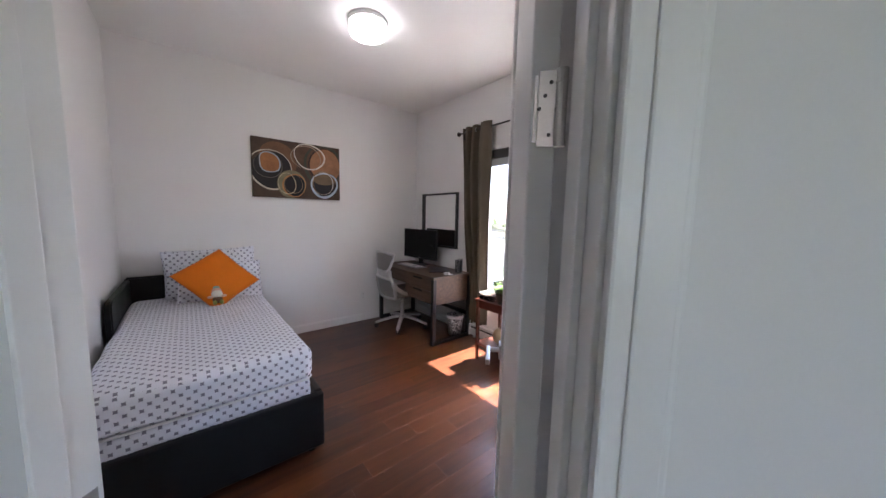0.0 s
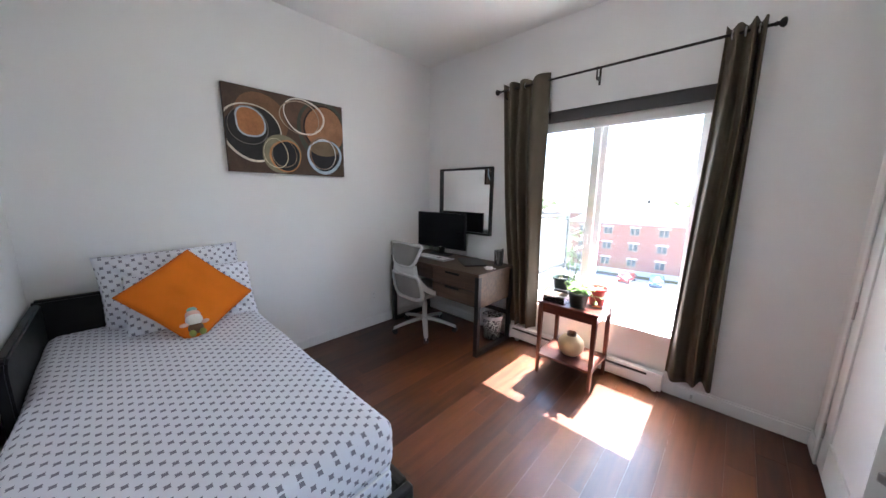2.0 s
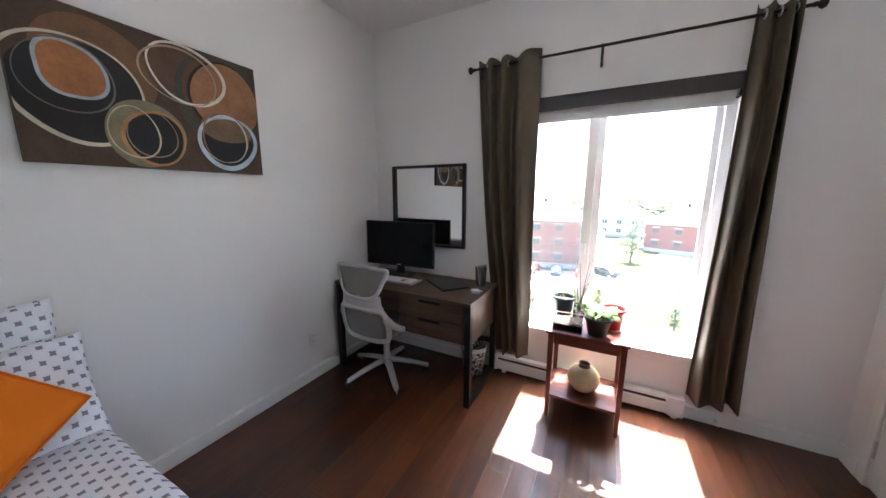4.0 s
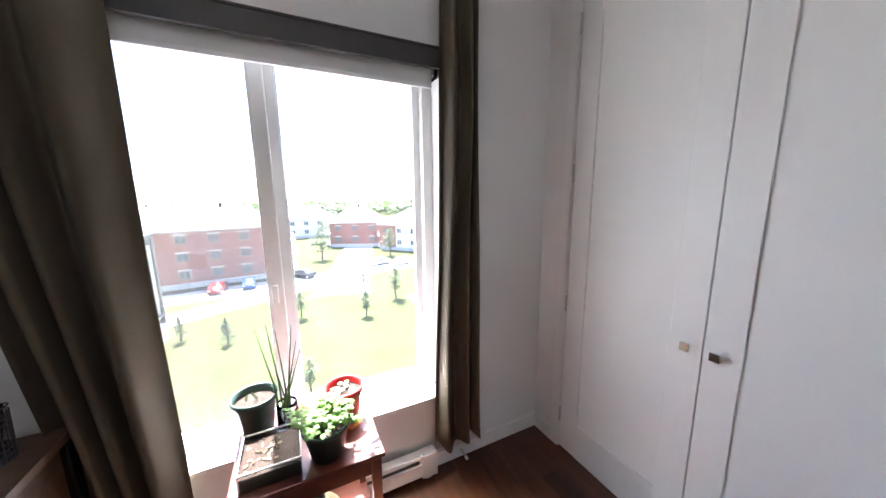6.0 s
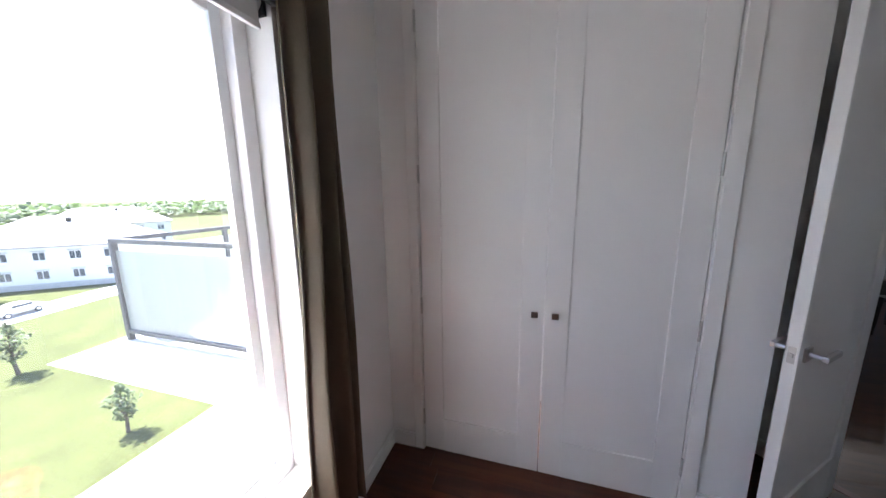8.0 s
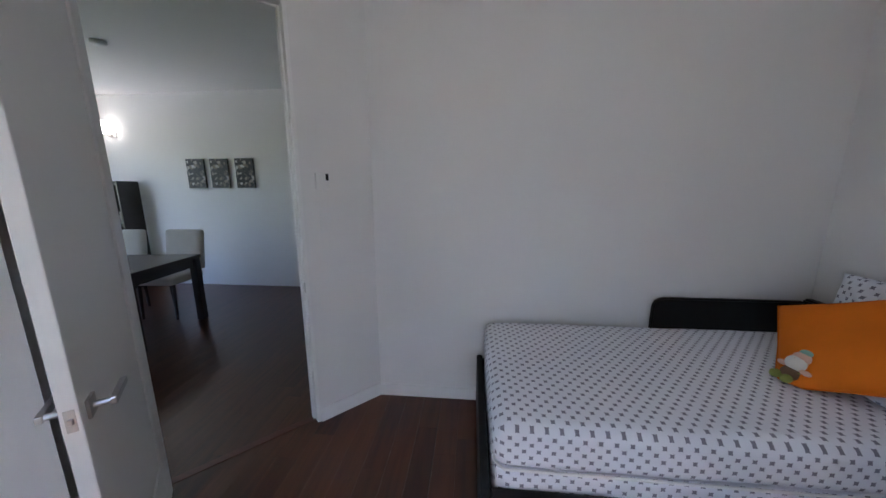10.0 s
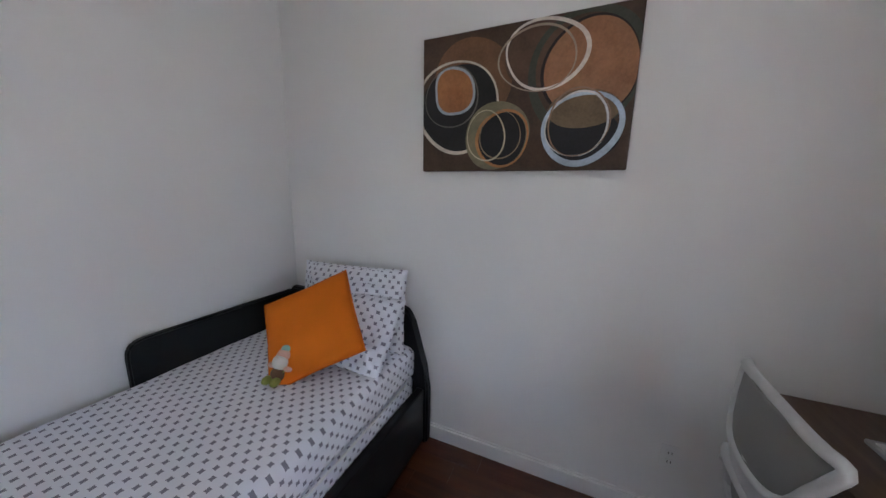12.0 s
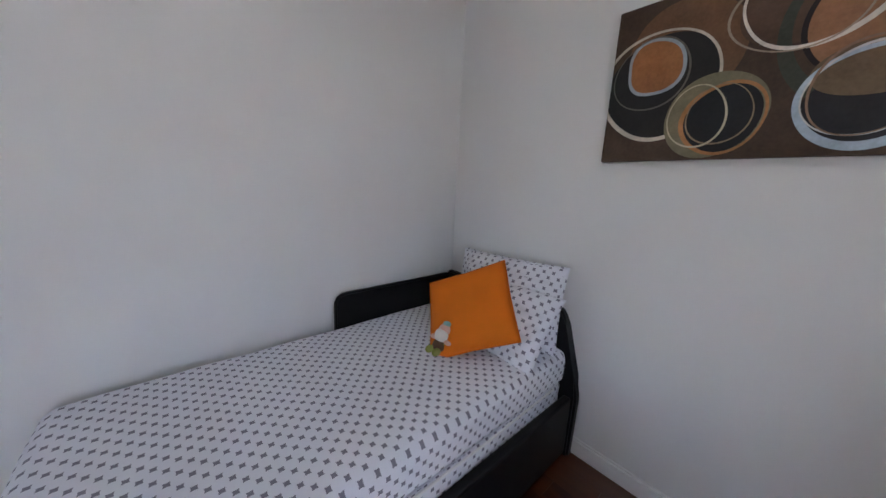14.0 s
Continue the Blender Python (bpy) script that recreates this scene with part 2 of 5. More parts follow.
def sweep(pts, r, n=8, bm=None, closed=False, up=(0, 0, 1)):
    """A round bar along a line of points; r may be a number or a function of 0..1."""
    t = bmesh.new()
    pts = [Vector(p) for p in pts]
    rings = []
    N = len(pts)
    up = Vector(up)
    for i, p in enumerate(pts):
        if closed:
            d = pts[(i + 1) % N] - pts[i - 1]
        else:
            d = pts[min(i + 1, N - 1)] - pts[max(i - 1, 0)]
        d.normalize()
        s = d.cross(up if abs(d.dot(up)) < 0.95 else Vector((1, 0, 0))).normalized()
        u = s.cross(d)
        rad = r(i / (N - 1)) if callable(r) else r
        rx, ry = rad if isinstance(rad, tuple) else (rad, rad)
        rings.append([t.verts.new(p + s * math.cos(k * 2 * math.pi / n) * rx + u * math.sin(k * 2 * math.pi / n) * ry) for k in range(n)])
    last = N if closed else N - 1
    for i in range(last):
        A, B = rings[i], rings[(i + 1) % N]
        for k in range(n):
            t.faces.new((A[k], A[(k + 1) % n], B[(k + 1) % n], B[k]))
    if not closed:
        t.faces.new(rings[0][::-1])
        t.faces.new(rings[-1])
    return merge(bm, t)


def lathe(profile, n=28, bm=None, at=(0, 0, 0)):
    t = bmesh.new()
    rings = []
    for r, z in profile:
        if r < 1e-5:
            rings.append([t.verts.new((at[0], at[1], at[2] + z))])
        else:
            rings.append([t.verts.new((at[0] + r * math.cos(2 * math.pi * k / n), at[1] + r * math.sin(2 * math.pi * k / n), at[2] + z)) for k in range(n)])
    for A, B in zip(rings, rings[1:]):
        for k in range(n):
            q = [A[k % len(A)], A[(k + 1) % len(A)], B[(k + 1) % len(B)], B[k % len(B)]]
            q = [v for i, v in enumerate(q) if v not in q[:i]]
            if len(q) > 2:
                t.faces.new(q)
    return merge(bm, t)


def sheet(nu, nv, fn, bm=None):
    """A grid surface from fn(u, v) for u, v in 0..1."""
    t = bmesh.new()
    g = [[t.verts.new(fn(i / nu, j / nv)) for j in range(nv + 1)] for i in range(nu + 1)]
    for i in range(nu):
        for j in range(nv):
            t.faces.new((g[i][j], g[i + 1][j], g[i + 1][j + 1], g[i][j + 1]))
    return merge(bm, t)


def structure(name, bm, mat, label, category, smooth=False):
    return tagged(link(name, bm, mat, None, smooth), label, category, "", "structure")


# ---------------------------------------------------------------- the room
H = 2.835                      # ceiling
YW = 3.05                      # window wall
XC = 3.24                     # closet wall
YC = 1.325                     # where the closet wall ends
DX = 2.70                     # the angled door wall runs along y = x - DX
WX0, WX1, WZ0, WZ1 = 1.24, 2.585, 0.425, 2.085
TH = 0.12
OW = 0.26                      # outer wall depth
S2 = math.sqrt(0.5)

bm = box((-0.12, -TH, 0), (0, YW, H))
structure("wall_west", bm, WALL, "plain white painted wall behind the bed and desk", "wall")
bm = box((0, -TH, 0), (DX, 0, H))
structure("wall_south", bm, WALL, "plain white painted wall along the bed", "wall")
bm = box((-0.12, YW, 0), (WX0, YW + OW, H))
box((WX1, YW, 0), (XC + 0.1, YW + OW, H), bm=bm)
box((WX0, YW, 0), (WX1, YW + OW, WZ0), bm=bm)
box((WX0, YW, WZ1), (WX1, YW + OW, H), bm=bm)
structure("wall_north", bm, WALL, "white painted wall with a large window opening", "wall")

CD0, CD1, CDZ = 1.585, 2.845, 2.47   # closet door opening
bm = box((XC, CD1 + 0.003, 0), (XC + 0.1, YW, H))
box((XC, YC, 0), (XC + 0.1, CD0 - 0.003, H), bm=bm)
box((XC, CD0 - 0.003, CDZ), (XC + 0.1, CD1 + 0.003, H), bm=bm)
box((XC + 0.1, YC, 0), (YC + DX + 0.3, YC + 0.1, H), bm=bm)
structure("wall_east", bm, WALL, "white painted closet wall with a corner return", "wall")
bm = box((XC + 0.62, YC + 0.1, 0), (XC + 0.72, YW + OW, H))
structure("wall_closet_back", bm, WALL, "plain white back wall of the closet", "wall")

# angled wall in its own frame: u along the wall, v towards the hall
DIAG = Matrix.Translation((DX, 0, 0)) @ pose(0, 0, 0, 0, 0, 45)
DU0, DU1, DZ = 0.455, 1.212, 2.39
U_END = (YC) / S2


def diag_box(lo, hi, bevel=0.0, bm=None):
    t = moved(box((lo[0], -hi[1], lo[2]), (hi[0], -lo[1], hi[2]), bevel), DIAG)
    return merge(bm, t)


bm = diag_box((0, 0, 0), (DU0 - 0.02, TH, H))
diag_box((DU1 + 0.02, 0, 0), (U_END, TH, H), bm=bm)
diag_box((DU0 - 0.02, 0, DZ + 0.02), (DU1 + 0.02, TH, H), bm=bm)
structure("wall_southeast", bm, WALL, "angled white wall with the bedroom doorway", "wall")
bm = diag_box((DU0 - 0.02, -0.003, 0), (DU0, TH + 0.003, DZ + 0.02), 0.002)
diag_box((DU1, -0.003, 0), (DU1 + 0.02, TH + 0.003, DZ + 0.02), 0.002, bm)
diag_box((DU0, -0.003, DZ), (DU1, TH + 0.003, DZ + 0.02), 0.002, bm)
diag_box((DU0, 0.045, 0), (DU0 + 0.011, 0.085, DZ), 0.002, bm)
diag_box((DU1 - 0.011, 0.045, 0), (DU1, 0.085, DZ), 0.002, bm)
diag_box((DU0 + 0.011, 0.045, DZ - 0.011), (DU1 - 0.011, 0.085, DZ), 0.002, bm)
structure("door_frame", bm, TRIM, "white painted door jamb with a stop bead", "door frame")
bm = None
for v0, v1 in ((TH + 0.003, TH + 0.019),):
    for a, b in ((DU0 - 0.075, DU0 - 0.006), (DU1 + 0.006, DU1 + 0.075)):
        bm = diag_box((a, v0, 0), (b, v1, DZ + 0.075), 0.004, bm)
        m = (a + b) / 2
        diag_box((m - 0.012, v0 - 0.003, 0), (m + 0.026, v1 + 0.003, DZ + 0.07), 0.003, bm)
    diag_box((DU0 - 0.006, v0, DZ + 0.006), (DU1 + 0.006, v1, DZ + 0.075), 0.004, bm)
diag_box((DU0 - 0.03, -0.014, DZ + 0.021), (DU1 + 0.03, -0.001, DZ + 0.034), 0.003, bm)
structure("trim_doorway", bm, TRIM, "white moulded casing round the doorway", "door trim")

structure("ceiling", box((-0.2, -2.7, H), (8.4, YW + OW, H + 0.15)), CEIL, "plain white painted ceiling", "ceiling")

# baseboards: a tall flat board with a small stepped top
BB = [((0.003, 0.0, 0), (0.015, YW, 0.085)), ((0.003, 0.0, 0.085), (0.010, YW, 0.1)),
      ((0.015, 0.003, 0), (DX, 0.015, 0.085)), ((0.010, 0.003, 0.085), (DX, 0.010, 0.1)),
      ((0.015, YW - 0.015, 0), (1.235, YW - 0.003, 0.085)), ((0.01, YW - 0.010, 0.085), (1.235, YW - 0.003, 0.1)),
      ((2.515, YW - 0.015, 0), (XC - 0.015, YW - 0.003, 0.085)), ((2.515, YW - 0.010, 0.085), (XC - 0.01, YW - 0.003, 0.1)),
      ((XC - 0.015, CD1 + 0.06, 0), (XC - 0.003, YW, 0.085)), ((XC - 0.010, CD1 + 0.06, 0.085), (XC - 0.003, YW, 0.1)),
      ((XC - 0.015, YC - 0.015, 0), (XC - 0.003, CD0 - 0.07, 0.085)), ((XC - 0.010, YC - 0.01, 0.085), (XC - 0.003, CD0 - 0.07, 0.1)),
      ((XC - 0.003, YC - 0.015, 0), (XC + 0.70, YC - 0.003, 0.085))]
bm = None
for lo, hi in BB:
    bm = box(lo, hi, 0.002, 1, bm)
diag_box((0.0, -0.014, 0), (DU0 - 0.022, -0.003, 0.095), 0.002, bm)
diag_box((DU1 + 0.022, -0.014, 0), (U_END, -0.003, 0.095), 0.002, bm)
structure("baseboard", bm, TRIM, "white painted baseboard with a stepped top", "baseboard")

# the living room beyond the door
LY = -2.40
bm = box((1.2, LY - 0.12, 0), (8.3, LY, H))
structure("wall_living_far", bm, WALL, "white wall of the living room", "wall")
# Unseen opening added in this wall so that daylight brightens the hall.
bm = box((8.0, LY, 0), (8.12, -1.6, H))
box((8.0, 0.6, 0), (8.12, 1.325, H), bm=bm)
box((8.0, -1.6, 0), (8.12, 0.6, 0.6), bm=bm)
box((8.0, -1.6, 2.3), (8.12, 0.6, H), bm=bm)
structure("wall_living_side", bm, WALL, "white living room wall with an unseen opening added for daylight", "wall")
bm = box((XC + 0.72, YC, 0), (8.12, YC + 0.1, H))
structure("wall_hall_end", bm, WALL, "plain white wall of the hall", "wall")
bm = box((1.2, LY, 0), (1.32, -TH, H))
structure("wall_hall_side", bm, WALL, "plain white wall closing the hall", "wall")

# ---------------------------------------------------------------- window
win = tagged(new("window_1"), "large white vinyl sliding window with two panes", "window", "", "structure")
GY = YW + 0.13
part("window_frame", box((WX0, GY - 0.03, WZ0), (WX0 + 0.05, GY + 0.05, WZ1), 0.004), PVC, win)
part("window_frame", box((WX1 - 0.05, GY - 0.03, WZ0), (WX1, GY + 0.05, WZ1), 0.004), PVC, win)
part("window_frame", box((WX0 + 0.05, GY - 0.03, WZ0), (WX1 - 0.05, GY + 0.05, WZ0 + 0.05), 0.004), PVC, win)
part("window_frame", box((WX0 + 0.05, GY - 0.03, WZ1 - 0.05), (WX1 - 0.05, GY + 0.05, WZ1), 0.004), PVC, win)
MX = 1.862
bm = box((MX - 0.047, GY - 0.022, WZ0 + 0.05), (MX + 0.008, GY + 0.010, WZ1 - 0.05), 0.004)
box((MX - 0.008, GY + 0.0105, WZ0 + 0.05), (MX + 0.047, GY + 0.04, WZ1 - 0.05), 0.004, bm=bm)
part("mullion", bm, PVC, win)
for x0, x1, yy in ((WX0 + 0.05, MX - 0.0475, GY - 0.006), (MX + 0.0475, WX1 - 0.05, GY + 0.024)):
    x2, x3 = x0 + (0.035 if x0 < 1.5 else 0.006), x1 - (0.035 if x0 > 1.5 else 0.006)
    bm = box((x0, yy - 0.014, WZ0 + 0.05), (x0 + (0.035 if x0 < 1.5 else 0.006), yy + 0.014, WZ1 - 0.05), 0.002)
    box((x3, yy - 0.014, WZ0 + 0.05), (x1, yy + 0.014, WZ1 - 0.05), 0.002, bm=bm)
    box((x2, yy - 0.014, WZ0 + 0.05), (x3, yy + 0.014, WZ0 + 0.085), 0.003, bm=bm)
    box((x2, yy - 0.014, WZ1 - 0.085), (x3, yy + 0.014, WZ1 - 0.05), 0.003, bm=bm)
    sash = part("sash", bm, PVC, win)
    pane = part("pane", box((x2 - 0.004, yy - 0.003, WZ0 + 0.08), (x3 + 0.004, yy + 0.003, WZ1 - 0.08)), WINGLASS, sash, "clear window glass with glare haze mixed in")
    pane.visible_shadow = False
# Thin sheet added over the left pane to haze its view; casts no shadow.
sc = part("haze_screen", box((WX0 + 0.05, GY + 0.043, WZ0 + 0.05), (MX - 0.01, GY + 0.044, WZ1 - 0.05)), SCREENM, win, "thin grey screen sheet added to haze the left pane")
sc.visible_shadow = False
bm = box((WX0 - 0.03, YW - 0.022, WZ0 - 0.022), (WX1 + 0.03, GY - 0.032, WZ0 + 0.003), 0.004)
part("window_sill", bm, TRIM, win)
part("latch", box((MX - 0.035, GY - 0.045, 1.02), (MX - 0.015, GY - 0.025, 1.10), 0.004), PVC, win)

blind = thing("roller_blind", "white roller blind wound up almost fully at the window head", "blind", 0, 0, 0)
part("roll", tube((WX0 + 0.02, YW + 0.045, 2.04), (WX1 - 0.02, YW + 0.045, 2.04), 0.032, n=20), BLIND, blind, "", True)
part("cloth", box((WX0 + 0.025, YW + 0.014, 1.965), (WX1 - 0.035, YW + 0.016, 2.04)), BLIND, blind)
part("bottom_bar", box((WX0 + 0.025, YW + 0.008, 1.952), (WX1 - 0.035, YW + 0.022, 1.97), 0.004), PVC, blind)
part("bracket", box((WX1 - 0.02, YW + 0.01, 2.0), (WX1 - 0.006, YW + 0.08, 2.08), 0.003), BLACKP, blind)
part("bracket", box((WX0 + 0.006, YW + 0.01, 2.0), (WX0 + 0.02, YW + 0.08, 2.08), 0.003), BLACKP, blind)
val = thing("window_valance", "flat dark grey valance board above the window", "valance")
part("board", box((1.19, YW - 0.022, 2.028), (WX1 + 0.004, YW - 0.003, 2.108), 0.003), VALANCE, val)
part("top_lip", box((1.188, YW - 0.026, 2.1085), (WX1 + 0.006, YW - 0.003, 2.118), 0.003), VALANCE, val)

RY, RZ = YW - 0.075, 2.358
rod = thing("curtain_rod", "dark metal curtain rod with knob finials on wall brackets", "curtain rod")
part("bar", tube((1.015, RY, RZ), (2.765, RY, RZ), 0.0085, n=14), BRONZE, rod, "", True)
for x, s in ((1.015, -1), (2.765, 1)):
    prof = [(0.0, 0.0), (0.012, 0.0), (0.012, 0.008), (0.009, 0.014), (0.02, 0.022), (0.026, 0.034), (0.02, 0.044), (0.0, 0.047)]
    part("finial", moved(lathe(prof, 20), pose(x, RY, RZ, 0, 90 * s, 0)), BRONZE, rod, "", True)
for x in (1.07, 1.857, 2.70):
    bm = box((x - 0.006, RY + 0.006, RZ - 0.075), (x + 0.006, YW - 0.001, RZ - 0.055), 0.002)
    box((x - 0.008, YW - 0.006, RZ - 0.1), (x + 0.008, YW - 0.001, RZ + 0.03), 0.002, bm=bm)
    box((x - 0.005, RY - 0.004, RZ - 0.075), (x + 0.005, RY + 0.008, RZ + 0.012), 0.002, bm=bm)
    part("bracket", bm, BRONZE, rod)


def curtain(x0t, x1t, x0b, x1b, zb, folds, seed, lean=0.0, flat=1.0):
    rnd = random.Random(seed)
    ph = [rnd.uniform(-0.5, 0.5) for _ in range(folds + 2)]
    c = thing("curtain", "dark olive-brown grommet curtain hanging in deep folds", "curtain", group="window curtains")

    def fn(u, v):
        z = (RZ + 0.045) * (1 - v) + zb * v
        e = v ** 1.3
        bulge = 0.03 * math.sin(v * 5.0 + seed) * math.sin(u * 3.0)
        x = (x0t * (1 - e) + x0b * e) * (1 - u) + (x1t * (1 - e) + x1b * e) * u + bulge * 0.6
        g = 1 - (1 - u) ** flat
        k = (g + 0.10 * math.sin(2 * math.pi * g + seed) * (0.3 + 0.7 * v)) * folds
        i = int(max(0, min(k, folds - 1e-6)))
        p = ph[i] * (1 - (k - i)) + ph[i + 1] * (k - i)
        amp = (0.040 + 0.016 * math.sin(2.1 * v + p * 4)) * (1 - 0.25 * v)
        y = RY + lean * v + amp * math.sin(2 * math.pi * (k + 0.35 * p * v)) + 0.008 * math.sin(9 * v + 6 * u)
        z += 0.012 * math.cos(2 * math.pi * k) * (1 if v < 0.02 else 0) + (0.018 * math.sin(2 * math.pi * k * 0.5 + seed)) * v ** 6
        return (x, y, z)

    ob = part("cloth", sheet(folds * 18, 48, fn), CURTAIN, c, "", True)
    so = ob.modifiers.new("thickness", "SOLIDIFY")
    so.thickness = 0.003
    for i in range(folds):
        x = x0t + (x1t - x0t) * ((i + 0.5) / folds)
        ring = sweep([(x, RY + 0.021 * math.cos(a), RZ + 0.021 * math.sin(a)) for a in [k * math.pi / 8 for k in range(16)]], 0.004, 6, closed=True)
        part("grommet", ring, STEEL, c, "", True)
    return c


curtain(1.045, 1.495, 1.25, 1.50, 0.20, 3, 3, 0.0, 1.5)
curtain(2.565, 2.735, 2.515, 2.775, 0.16, 3, 7)

heater = thing("baseboard_heater", "long white electric baseboard heater under the window", "heater")
bm = box((1.245, YW - 0.065, 0.025), (2.505, YW - 0.018, 0.15), 0.004)
part("body", bm, PLASTER, heater)
part("front_cover", box((1.25, YW - 0.074, 0.035), (2.50, YW - 0.066, 0.105), 0.003), PLASTER, heater)
part("outlet_slot", box((1.27, YW - 0.068, 0.112), (2.41, YW - 0.0645, 0.128)), GAP, heater)
part("end_cap", box((1.24, YW - 0.076, 0.022), (1.262, YW - 0.018, 0.153), 0.003), PLASTER, heater)
part("end_cap", box((2.425, YW - 0.076, 0.022), (2.51, YW - 0.018, 0.153), 0.003), PLASTER, heater)
part("foot", box((1.30, YW - 0.06, 0), (1.33, YW - 0.02, 0.026)), PLASTER, heater)
part("foot", box((2.45, YW - 0.06, 0), (2.48, YW - 0.02, 0.026)), PLASTER, heater)


# ---------------------------------------------------------------- doors
def shaker(w, h, t, stile=0.11, rail=0.20, top=0.11):
    """A one-panel door: frame members with a recessed panel, hinge edge at x = 0, thickness along y from 0 to t."""
    bm = box((0, 0, 0), (stile, t, h), 0.002, 1)
    box((w - stile, 0, 0), (w, t, h), 0.002, 1, bm)
    box((stile, 0.0005, 0), (w - stile, t - 0.0005, rail), 0, 1, bm)
    box((stile, 0.0005, h - top), (w - stile, t - 0.0005, h), 0, 1, bm)
    return bm, box((stile - 0.002, 0.009, rail - 0.002), (w - stile + 0.002, t - 0.009, h - top + 0.002))


def hinge_at(x, y, z, parent):
    bm = tube((x, y, z - 0.045), (x, y, z + 0.045), 0.0055, n=10)
    for k in (-1, 0, 1):
        tube((x, y, z + k * 0.03 - 0.0008), (x, y, z + k * 0.03 + 0.0008), 0.0062, n=10, bm=bm)
    return part("hinge", bm, STEEL, parent, "satin nickel hinge")


def closet_leaf(name, y_hinge, sign):
    """Leaf in the closet wall; sign +1: it runs from the hinge towards greater y."""
    w = (CD1 - CD0) / 2 - 0.004
    d = tagged(new(name), "tall white one-panel closet door, closed, with a square chrome knob", "closet door", "", "structure")
    fr, pan = shaker(w, CDZ - 0.018, 0.035)
    m = pose(XC + 0.033, y_hinge, 0.012, 0, 0, 90) if sign > 0 else pose(XC - 0.002, y_hinge, 0.012, 0, 0, -90)
    part("door_frame_members", moved(fr, m), DOORP, d)
    part("panel", moved(pan, m), DOORP, d)
    for hz in (2.265, 1.575, 0.885, 0.215):
        hinge_at(XC - 0.006, y_hinge - sign * 0.002, hz, d)
    yk = y_hinge + sign * (w - 0.045)
    bm = tube((XC - 0.002, yk, 0.90), (XC - 0.02, yk, 0.90), 0.006, n=12)
    box((XC - 0.032, yk - 0.016, 0.884), (XC - 0.019, yk + 0.016, 0.916), 0.002, 2, bm)
    part("knob", bm, CHROME, d, "square chrome knob")


closet_leaf("door_2", CD1 - 0.002, -1)
closet_leaf("door_3", CD0 + 0.002, 1)
bm = box((XC + 0.045, CD0 - 0.003, 0), (XC + 0.1, CD0 + 0.02, CDZ))
box((XC + 0.045, CD1 - 0.02, 0), (XC + 0.1, CD1 + 0.003, CDZ), bm=bm)
box((XC + 0.045, CD0, CDZ - 0.02), (XC + 0.1, CD1, CDZ), bm=bm)
structure("closet_jamb", bm, TRIM, "white jamb inside the closet opening", "door frame")
bm = None
for a, b in ((CD0 - 0.068, CD0 - 0.006), (CD1 + 0.006, CD1 + 0.058)):
    bm = box((XC - 0.014, a, 0), (XC - 0.003, b, CDZ + 0.07), 0.003, 1, bm)
box((XC - 0.014, CD0 - 0.006, CDZ + 0.006), (XC - 0.003, CD1 + 0.006, CDZ + 0.07), 0.003, 1, bm)
structure("trim_closet", bm, TRIM, "flat white casing round the closet doors", "door trim")

# bedroom door, hinged on the closet side and standing open into the room
hx, hy = (DX + (DU1 - 0.002) * S2), (DU1 - 0.002) * S2
LEAF = pose(hx - 0.0165, hy - 0.0005, 0.010, 0, 0, 131.2)
door = tagged(new("door_1"), "white one-panel bedroom door standing open into the room", "door", "", "structure")
DW = DU1 - DU0 - 0.006
fr, pan = shaker(DW, DZ - 0.014, 0.036, 0.11, 0.24, 0.12)
part("door_frame_members", moved(fr, LEAF), DOORP, door)
part("panel", moved(pan, LEAF), DOORP, door)
for hz in (2.20, 1.545, 0.89, 0.24):
    bm = tube((-0.004, -0.004, hz - 0.05), (-0.004, -0.004, hz + 0.05), 0.0075, n=12)
    for k in (-1, 0, 1):
        tube((-0.004, -0.004, hz + k * 0.033 - 0.001), (-0.004, -0.004, hz + k * 0.033 + 0.001), 0.0085, n=12, bm=bm)
    box((-0.0025, 0.0, hz - 0.05), (-0.0003, 0.026, hz + 0.05), 0.001, 1, bm)
    box((-0.0025, 0.0262, hz - 0.044), (-0.0003, 0.032, hz + 0.044), 0.001, 1, bm)
    hg = part("hinge", moved(bm, LEAF), STEEL, door, "satin nickel hinge")
    scr = tube((-0.0022, 0.017, hz + 0.017), (-0.0036, 0.017, hz + 0.017), 0.0026, n=10)
    for sy, sz in ((0.010, 0.034), (0.024, 0.0), (0.010, -0.034)):
        tube((-0.0022, sy, hz + sz), (-0.0036, sy, hz + sz), 0.0026, n=10, bm=scr)
    part("screws", moved(scr, LEAF), RUBBER, hg, "small screw heads")
ZH = 0.90
for side in (-1, 1):
    y0 = 0.0 if side < 0 else 0.036
    h = part("door_handle", moved(box((DW - 0.086, min(y0, y0 + side * 0.008), ZH - 0.026), (DW - 0.034, max(y0, y0 + side * 0.008), ZH + 0.026), 0.002), LEAF), STEEL, door, "square-rose satin nickel lever")
    bm = tube((DW - 0.06, y0, ZH), (DW - 0.06, y0 + side * 0.052, ZH), 0.009, n=14)
    box((DW - 0.17, min(y0 + side * 0.04, y0 + side * 0.055), ZH - 0.010), (DW - 0.048, max(y0 + side * 0.04, y0 + side * 0.055), ZH + 0.010), 0.003, 2, bm)
    part("lever", moved(bm, LEAF), STEEL, h)
bm = box((DW - 0.0005, 0.008, ZH - 0.03), (DW + 0.001, 0.028, ZH + 0.03), 0.0005, 1)
box((DW, 0.012, ZH - 0.008), (DW + 0.009, 0.024, ZH + 0.008), 0.002, 1, bm)
part("latch", moved(bm, LEAF), STEEL, door, "metal latch plate")
